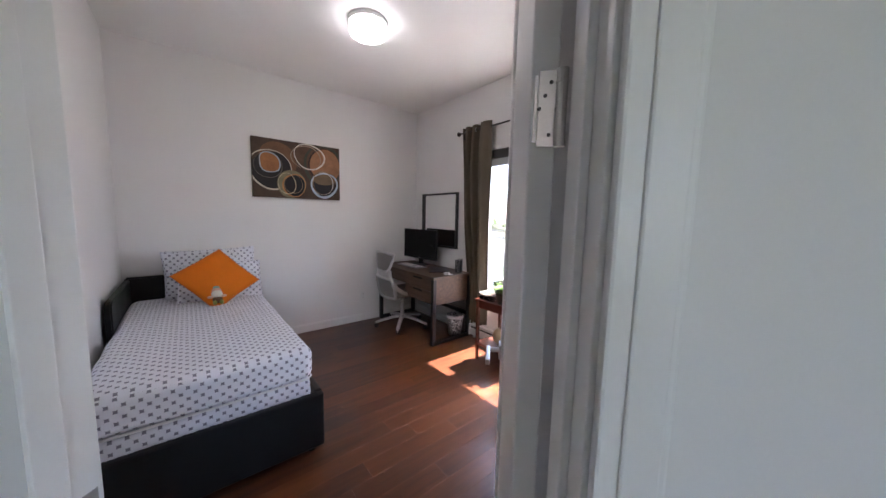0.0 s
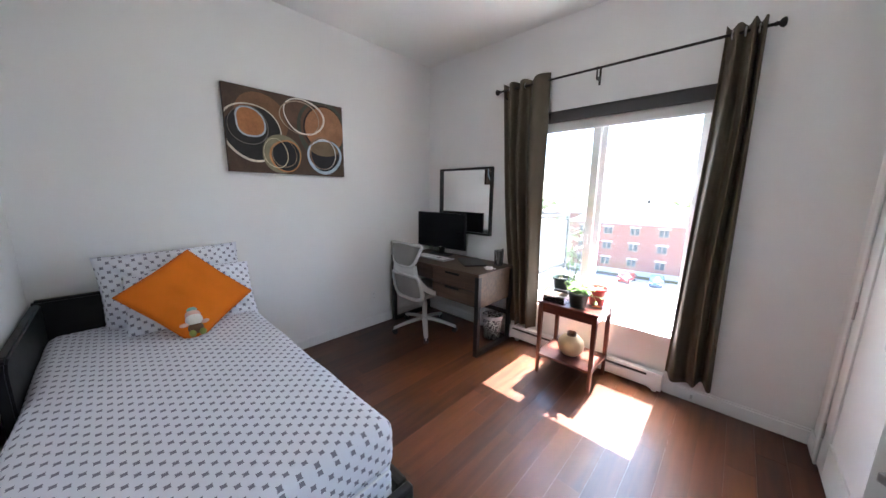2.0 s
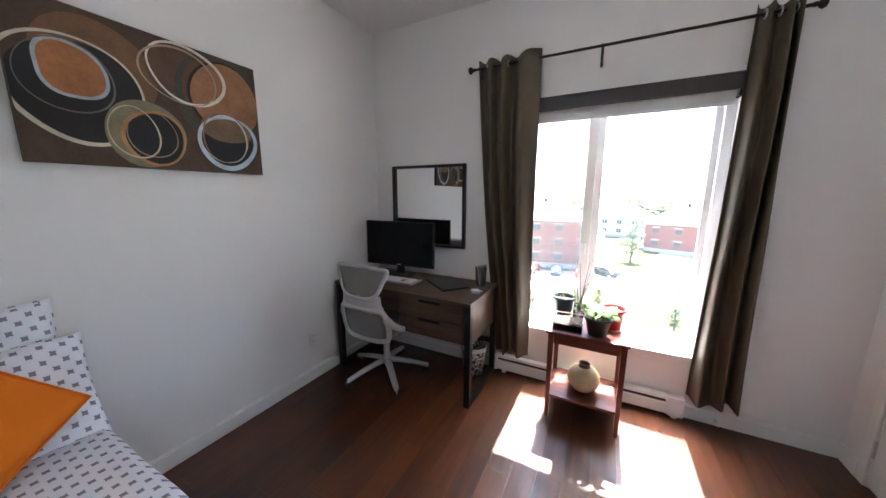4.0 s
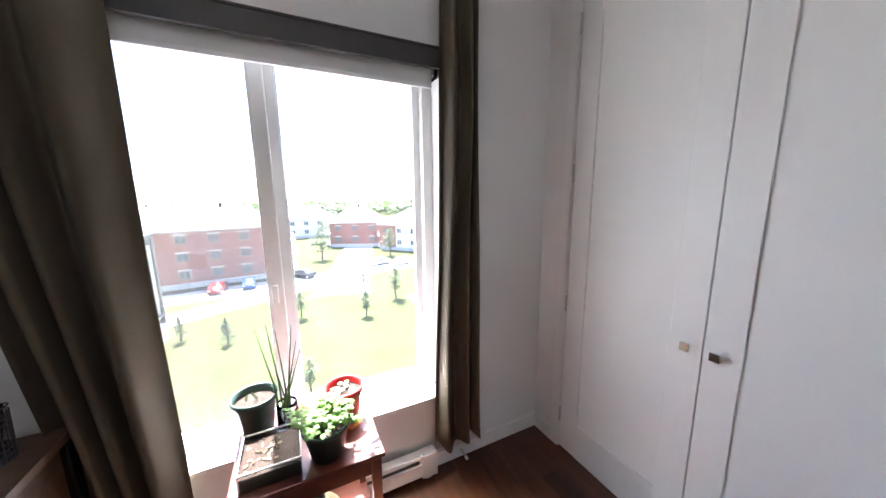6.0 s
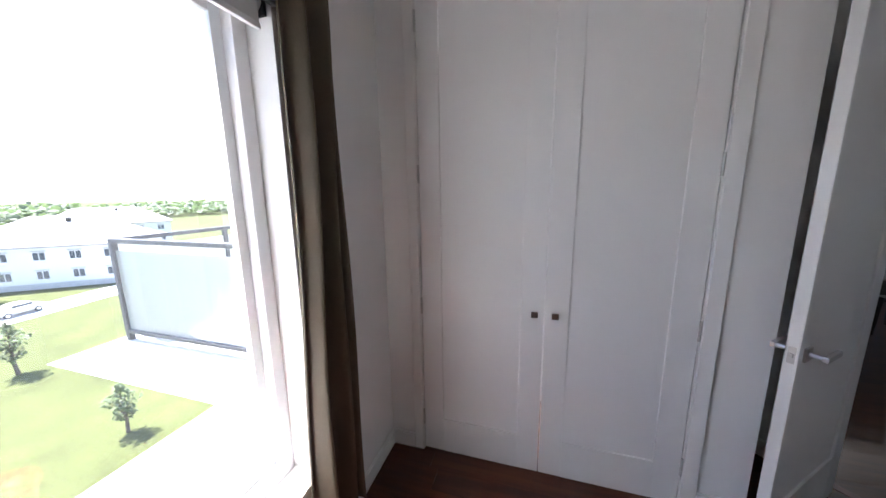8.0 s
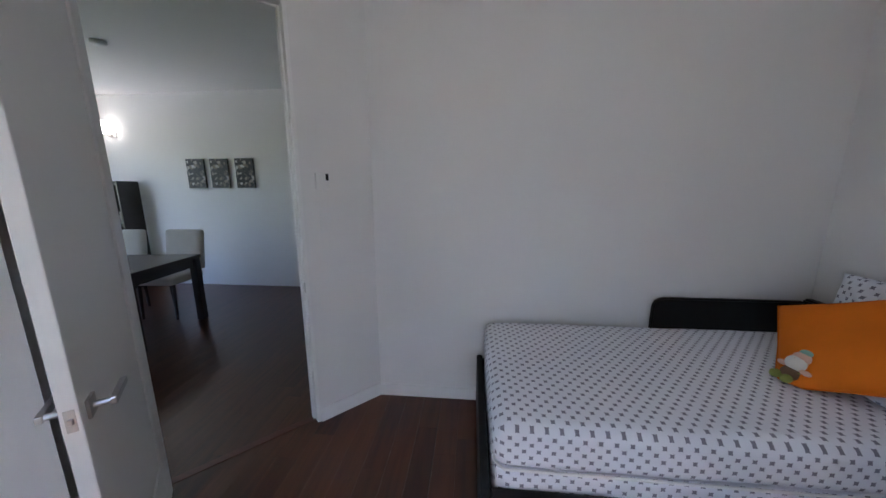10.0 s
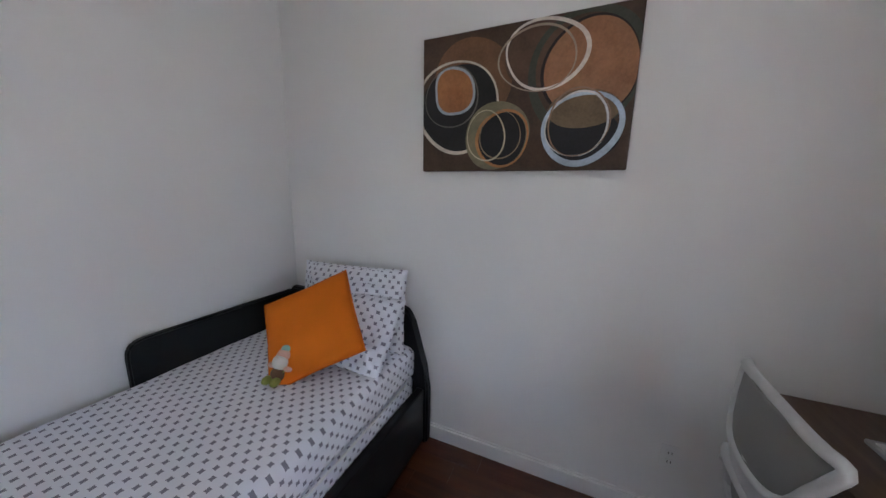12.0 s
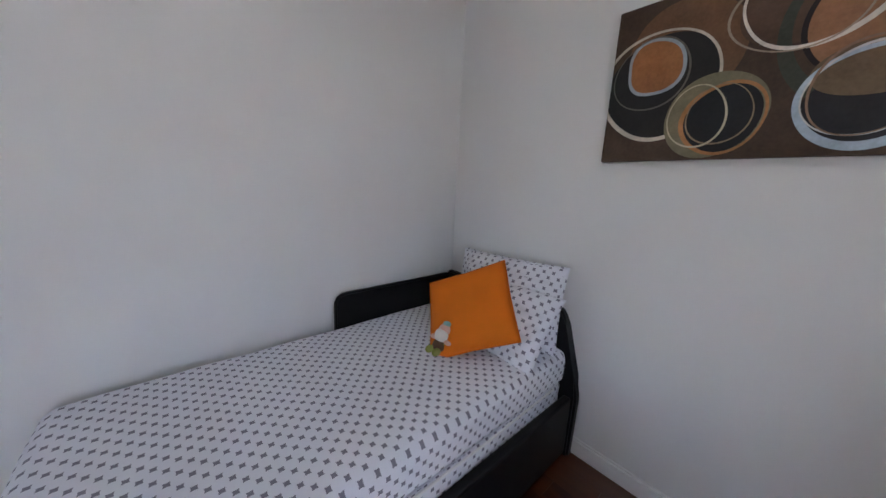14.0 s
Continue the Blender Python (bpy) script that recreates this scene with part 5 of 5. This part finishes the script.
def brick_mat():
    m, nt, b = shader("red_brick")
    t = nt.nodes.new("ShaderNodeTexBrick")
    t.inputs["Scale"].default_value = 4.0
    t.inputs["Color1"].default_value = (0.19, 0.058, 0.045, 1)
    t.inputs["Color2"].default_value = (0.25, 0.085, 0.062, 1)
    t.inputs["Mortar"].default_value = (0.26, 0.18, 0.15, 1)
    sp = nt.nodes.new("ShaderNodeSeparateXYZ")
    cb = nt.nodes.new("ShaderNodeCombineXYZ")
    nt.links.new(coords(nt, "Object"), sp.inputs[0])
    nt.links.new(calc(nt, "ADD", sp.outputs[0], sp.outputs[1]), cb.inputs[0])
    nt.links.new(sp.outputs[2], cb.inputs[1])
    nt.links.new(cb.outputs[0], t.inputs["Vector"])
    nt.links.new(t.outputs["Color"], b.inputs["Base Color"])
    b.inputs["Roughness"].default_value = 0.9
    return m


BRICK = brick_mat()
structure("ground", box((-900, -900, GZ - 1), (900, 1800, GZ)), GRASS, "wide lawn and far fields", "ground")
bm = box((-22, 53.0, GZ), (2.4, 61.2, GZ + 0.03))
structure("parking", bm, ASPH, "asphalt parking strip beside the brick building", "parking lot")
bm = moved(box((-4, -17, GZ), (4, 90, GZ + 0.035)), pose(11.5, 64, 0, 0, 0, -14))
structure("road", bm, CONC, "pale sunlit road curving past the lawn", "road")
bm = moved(box((-60, -3, GZ + 0.004), (60, 3, GZ + 0.045)), pose(30, 64, 0, 0, 0, 10))
structure("road_cross", bm, CONC, "pale cross street with parked cars", "road")
bm = box((15.5, 6, GZ), (30, 42, GZ + 0.04))
structure("pavement", bm, CONC, "pale paved court beside the lawn", "pavement")


structure("pavement_near", box((-60, 3.6, GZ), (60, 22.3, GZ + 0.05)), CONC, "pale paved court below the building", "pavement")
structure("kerb", box((-60, 22.301, GZ), (60, 22.55, GZ + 0.14), 0.02), CONC, "concrete kerb along the lawn", "kerb")
structure("parking_apron", moved(box((-13, -2.6, GZ + 0.004), (9, 2.2, GZ + 0.05)), pose(-2.6, 52.0, 0, 0, 0, 28)), CONC, "pale concrete apron before the parking strip", "pavement")


WFRAME = plain("tan_window_frame", (0.30, 0.22, 0.17), 0.7, vary=0.06, scale=0.5)


def house(label, x, y, rz, w, d, h, storeys, roof_h, wall, name="apartment_building", balcony=True):
    b = thing(name, label, "building", x, y, GZ, rz)
    part("wall", box((-w / 2, -d / 2, 0), (w / 2, d / 2, h)), wall, b)
    part("foundation", box((-w / 2 - 0.03, -d / 2 - 0.03, 0), (w / 2 + 0.03, d / 2 + 0.03, 0.9)), CONC, b)
    t = bmesh.new()
    o = 0.6
    rg = max(0.5, w / 2 - d / 2)
    lo = [t.verts.new((sx * (w / 2 + o), sy * (d / 2 + o), h)) for sx, sy in ((-1, -1), (1, -1), (1, 1), (-1, 1))]
    e = [t.verts.new((sx * (w / 2 + o), sy * (d / 2 + o), h + 0.25)) for sx, sy in ((-1, -1), (1, -1), (1, 1), (-1, 1))]
    a, c = t.verts.new((-rg, 0, h + roof_h)), t.verts.new((rg, 0, h + roof_h))
    t.faces.new(lo[::-1])
    for k in range(4):
        t.faces.new((lo[k], lo[(k + 1) % 4], e[(k + 1) % 4], e[k]))
    t.faces.new((e[0], e[1], c, a))
    t.faces.new((e[2], e[3], a, c))
    t.faces.new((e[1], e[2], c))
    t.faces.new((e[3], e[0], a))
    rf = part("roof", t, ROOFM, b)
    part("vent", box((rg * 0.3, -1.6, h + roof_h * 0.55), (rg * 0.3 + 0.5, -1.1, h + roof_h * 0.95), 0.03), BLACKP, rf)
    fh = (h - 0.6) / storeys
    n = max(2, int(w / 4.2))
    for k in range(storeys):
        for i in range(n):
            wx = -w / 2 + (i + 0.5) * w / n
            z = 0.6 + fh * k + fh * 0.32
            wd = part("window", box((wx - 0.75, -d / 2 - 0.06, z), (wx + 0.75, -d / 2 + 0.05, z + 1.35), 0.02, 1), WFRAME if wall is BRICK else SIDING, b, "pale framed window")
            for s in (-1, 1):
                part("pane", box((wx + s * 0.36 - 0.3, -d / 2 - 0.075, z + 0.08), (wx + s * 0.36 + 0.3, -d / 2 - 0.055, z + 1.27)), WINGL, wd)
            part("lintel", box((wx - 0.9, -d / 2 - 0.05, z + 1.37), (wx + 0.9, -d / 2 + 0.05, z + 1.6)), CONC, b)
        if balcony:
            for s in (-1, 1):
                bx = s * (w / 2 + 0.8)
                bl = part("balcony", box((bx - 0.9, -d / 2 + 1, 0.5 + fh * k), (bx + 0.9, -d / 2 + 4.5, 0.7 + fh * k)), SIDING, b, "white balcony")
                for j in range(6):
                    part("baluster", box((bx + s * 0.85 - 0.03, -d / 2 + 1.1 + j * 0.65, 0.7 + fh * k), (bx + s * 0.85 + 0.03, -d / 2 + 1.16 + j * 0.65, 1.7 + fh * k)), SIDING, bl)
                part("rail", box((bx + s * 0.85 - 0.04, -d / 2 + 1, 1.7 + fh * k), (bx + s * 0.85 + 0.04, -d / 2 + 4.5, 1.8 + fh * k)), SIDING, bl)
    return b


house("three-storey red brick apartment block with a pale hipped roof", -10.9, 69.8, 8, 21, 14, 9.0, 3, 4.6, BRICK)
house("red brick and white house with a hipped roof", 20.0, 98, -22, 14, 13, 6.8, 2, 5.6, BRICK, "brick_house")
house("pale white-sided house with a hipped roof", 6, 128, 0, 22, 14, 6.5, 2, 4.5, SIDING, "white_house", False)
wh = house("white-sided house with a pale hipped roof and red brick end", 34.4, 80.2, -52, 21, 13, 6.6, 2, 4.6, SIDING, "white_house")
part("brick_end", box((-10.56, -6.56, 0.9), (-5.2, 6.56, 6.58)), BRICK, wh, "red brick end wall")
house("far red brick apartment block", -34, 110, 4, 24, 14, 8.5, 3, 4.5, BRICK, "apartment_building", False)
house("white-sided row of homes far off", 60, 120, -30, 26, 14, 7, 2, 4.5, SIDING, "white_house", False)


def make_tree(kind, label, h, spread, seed, conifer=False, col=None):
    r = random.Random(seed)
    t = thing("tree", label, "tree")
    tr = sweep([(0, 0, 0), (0.02 * h, 0, h * 0.3), (0, 0.01 * h, h * 0.6), (0, 0, h * 0.92)], lambda s: 0.03 * h * (1 - 0.85 * s) + 0.01, 7)
    crown = bmesh.new()
    for i in range(9):
        a, z = r.uniform(0, 6.28), h * r.uniform(0.28, 0.7)
        tr = tube((0, 0, z), (math.cos(a) * spread * 0.7, math.sin(a) * spread * 0.7, z + spread * 0.5), 0.012 * h, 0.004 * h, 5, tr)
    part("trunk", tr, BARK, t)
    n = 420
    for i in range(n):
        f = r.random()
        z = h * (0.12 + 0.88 * f) if conifer else h * (0.3 + 0.7 * f)
        lim = spread * (1 - f) ** 0.8 if conifer else spread * math.sqrt(max(0.05, 1 - (2 * f - 0.9) ** 2))
        a, q = r.uniform(0, 6.28), lim * math.sqrt(r.random()) * (0.8 + 0.3 * math.sin(5 * z + seed))
        o = Vector((math.cos(a) * q, math.sin(a) * q, z))
        s = h * r.uniform(0.018, 0.04)
        d = Vector((r.uniform(-1, 1), r.uniform(-1, 1), r.uniform(-0.6, 0.8)))
        leaf_blade(crown, o, d, s * 2.2, s * 1.5, Vector((0.1, 0, 1)), 0.25)
    part("crown", crown, col or FOL, t)
    return t


BARK = plain("bark", (0.10, 0.075, 0.055), 0.9, vary=0.3, scale=3, fine=20)
FOL = leafy("foliage", (0.085, 0.125, 0.045), 0.4, 1.2)
FOLC = leafy("conifer_foliage", (0.040, 0.075, 0.040), 0.35, 1.2)
ta = make_tree("a", "young leafy tree staked on the lawn", 3.2, 0.8, 3)
tb = make_tree("b", "small dark spruce on the lawn", 2.6, 0.9, 5, True, FOLC)
tc = make_tree("c", "broad leafy street tree", 6.5, 2.4, 8)
ta.matrix_world = pose(8.9, 37.5, GZ)
tb.matrix_world = pose(-4.8, 36.5, GZ)
tc.matrix_world = pose(7.2, 76, GZ)
for x, y, rz, s in ((1.9, 40.4, 40, 1.0), (11.2, 50, 90, 0.7), (14.0, 42.1, 150, 1.4), (12.2, 25.5, 10, 1.0), (2.1, 24.6, 200, 0.8)):
    c = copy_thing(ta, pose(x, y, GZ, 0, 0, rz))
    c.scale = (s, s, s)
for x, y, rz in ((-9.1, 39.2, 70),):
    copy_thing(tb, pose(x, y, GZ, 0, 0, rz))
rt = random.Random(21)
for i in range(13):
    x, y = (22.5, 74) if i == 0 else (rt.uniform(10, 20), rt.uniform(104, 116)) if i < 5 else (rt.uniform(-16, 46), rt.uniform(112, 150)) if i < 9 else (-14 - i, rt.uniform(50, 62))
    copy_thing(tc, pose(x, y, GZ, 0, 0, rt.uniform(0, 360)))
for x, y, rz, s in ((-15.8, 45.5, 10, 1.7), (-19.5, 49, 200, 1.5)):
    c = copy_thing(tc, pose(x, y, GZ, 0, 0, rz))
    c.scale = (s * 0.9, s * 0.9, s)
bm = bmesh.new()
for i in range(20000):
    x = rt.uniform(-420, 460)
    y = 300 + rt.uniform(-50, 120)
    hh = 7 + 5 * noise.noise(Vector((x * 0.03, y * 0.02, 0)))
    s = rt.uniform(1.1, 2.4)
    leaf_blade(bm, Vector((x, y, GZ + rt.uniform(0.2, 1) * hh)), Vector((rt.uniform(-1, 1), rt.uniform(-1, 1), rt.uniform(-0.2, 0.9))), s * 2.4, s * 2.0, Vector((0.1, 0, 1)), 0.2)
tagged(link("far_woods", bm, FOL), "distant band of green woods on the horizon", "woods", "", "stuff")
bm = bmesh.new()
for i in range(1400):
    x, y = rt.uniform(-7, 7), rt.uniform(-0.8, 0.8)
    leaf_blade(bm, Vector((x, y, rt.uniform(0, 1.3))), Vector((rt.uniform(-1, 1), rt.uniform(-1, 1), rt.uniform(-0.2, 1))), 0.4, 0.3, Vector((0.1, 0, 1)), 0.2)
hd = link("hedge", bm, FOL)
hd.matrix_world = pose(13, 100, GZ, 0, 0, -12)
tagged(hd, "long clipped green hedge before the houses", "hedge")


def car(label, paint_col, x, y, rz):
    c = thing("car", label, "car", x, y, GZ + 0.04, rz, group="parked cars")
    pm = plain("car_paint", paint_col, 0.25, 0.2, vary=0.04, scale=1)
    t = bmesh.new()
    prof = [(-2.1, 0.35), (-2.1, 0.85), (-1.95, 0.98), (-1.2, 1.02), (-0.55, 1.46), (0.75, 1.48), (1.5, 1.05), (2.05, 0.95), (2.15, 0.6), (2.1, 0.35)]
    L = [t.verts.new((px, -0.85, pz)) for px, pz in prof]
    R = [t.verts.new((px, 0.85, pz)) for px, pz in prof]
    t.faces.new(L)
    t.faces.new(R[::-1])
    for k in range(len(prof)):
        t.faces.new((L[k], L[(k + 1) % len(prof)], R[(k + 1) % len(prof)], R[k]))
    bmesh.ops.bevel(t, geom=t.edges[:], offset=0.06, segments=2, affect="EDGES")
    part("body", t, pm, c, "", True)
    for s in (-1, 1):
        part("side_window", box((-0.9, s * 0.852 - 0.01, 1.08), (0.95, s * 0.852 + 0.01, 1.36), 0.004), WINGL, c)
        for wx in (-1.35, 1.35):
            wh = part("wheel", tube((wx, s * 0.70, 0.32), (wx, s * 0.88, 0.32), 0.32, n=18), RUBBER, c, "", True)
            part("rim", tube((wx, s * 0.872, 0.32), (wx, s * 0.888, 0.32), 0.2, n=14), STEEL, wh)
        part("headlight", box((-2.13, s * 0.6 - 0.18, 0.68), (-2.08, s * 0.6 + 0.18, 0.82), 0.02), PLASTER, c)
    part("windscreen", moved(box((-0.02, -0.68, 0), (0.02, 0.68, 0.62)), pose(-1.18, 0, 1.0, 0, 55, 0)), WINGL, c)


car("red parked car beside the brick building", (0.45, 0.02, 0.02), -0.9, 58.6, 80)
car("blue parked car in the asphalt strip", (0.03, 0.08, 0.28), -5.2, 58.4, 95)
car("dark red parked car near the brick wall", (0.22, 0.02, 0.02), -9.2, 57.6, 85)
car("dark grey parked car at the kerb", (0.04, 0.04, 0.045), 2.8, 60.9, -40)
car("silver parked car on the cross street", (0.35, 0.36, 0.37), 17.8, 65.0, 12)
car("white parked car on the cross street", (0.70, 0.70, 0.70), 21.6, 63.0, 12)


def balcony(label, x0, x1):
    """A balcony on this building's own facade with a metal rail and frosted glass panels."""
    b = thing("balcony", label, "balcony", group="balconies beside the window")
    y0, y1, zf, zr = YW + OW + 0.003, 6.20, 0.06, 1.10
    part("slab", box((x0, y0, zf - 0.2), (x1, y1, zf), 0.01), CONC, b)
    for lo, hi in (((x0, y1 - 0.05), (x1, y1)), ((x0, y0), (x0 + 0.05, y1 - 0.051)), ((x1 - 0.05, y0), (x1, y1 - 0.051))):
        part("top_rail", box((*lo, zr - 0.045), (*hi, zr), 0.006), RAILM, b, "grey metal top rail")
        part("bottom_rail", box((*lo, zf + 0.08), (*hi, zf + 0.115), 0.004), RAILM, b)
    xs = [x0 + 0.001 + (x1 - x0 - 0.052) * k / 3 for k in range(4)]
    for x in xs:
        part("post", box((x, y1 - 0.049, zf), (x + 0.05, y1 - 0.001, zr - 0.046), 0.004), RAILM, b)
    for a, c in zip(xs, xs[1:]):
        part("glass_panel", box((a + 0.055, y1 - 0.03, zf + 0.12), (c - 0.005, y1 - 0.02, zr - 0.12)), FROST, b, "pale frosted glass panel")
    for x in (x0 + 0.02, x1 - 0.03):
        part("glass_panel", box((x, y0 + 0.05, zf + 0.12), (x + 0.01, y1 - 0.06, zr - 0.12)), FROST, b, "pale frosted glass panel")
    return b


RAILM = plain("grey_painted_rail", (0.06, 0.06, 0.062), 0.5, vary=0.05)
FROST = glass_pane("frosted_panel", (0.55, 0.58, 0.58), 0.45)
balcony("neighbouring balcony with frosted glass and grey rail", -2.9, 0.50)
balcony("balcony beside the window with frosted glass and grey rail", 3.64, 7.1)

# ---------------------------------------------------------------- floor: boards laid along y
def board_floor():
    """Boards inside the bedroom, the closet and the living room only."""
    slab = box((-0.12, -TH, -0.25), (1.2, YW + OW, -0.004))
    box((1.2, -2.55, -0.25), (XC + 0.72, YW + OW, -0.004), bm=slab)
    box((XC + 0.72, -2.55, -0.25), (8.12, YC + 0.1, -0.004), bm=slab)
    fl = tagged(link("floor", slab, FLOORU), "dark reddish-brown glossy hardwood plank floor", "floor", "", "structure")
    rnd = random.Random(5)
    BW = 0.125
    lengths = (0.62, 0.86, 1.05, 1.28)
    shared = {}
    for L in lengths:
        b = box((0, 0, -0.0045), (BW - 0.0007, L - 0.0007, 0))
        me = bpy.data.meshes.new("plank")
        b.to_mesh(me)
        b.free()
        me.materials.append(FLOORW)
        shared[L] = me
    rest = []
    count = 0
    cols = int(8.05 / BW)
    for i in range(cols):
        x = i * BW
        first = -2.5 if x > 1.2 else -0.1
        last = YW + 0.05 if x < XC + 0.6 else YC + 0.05
        y = first
        start = rnd.uniform(0.15, 0.6)
        while y < last - 0.02:
            L = rnd.choice(lengths) if y > first else start
            near = x < 3.5 and y > -0.9
            if y == first or y + L > last:
                L = min(L, last - y)
                rest.append((x, y, L))
            elif near and count < 300:
                ob = new("plank", shared[L])
                ob.location = (x, y, 0)
                ob.parent = fl
                count += 1
            else:
                rest.append((x, y, L))
            y += L
    b = None
    for x, y, L in rest:
        b = box((x, y, -0.0045), (x + BW - 0.0007, y + L - 0.0007, 0), 0, 1, b)
    if b:
        o = link("plank_field", b, FLOORW, fl)
        tagged(o, kind="stuff")


board_floor()
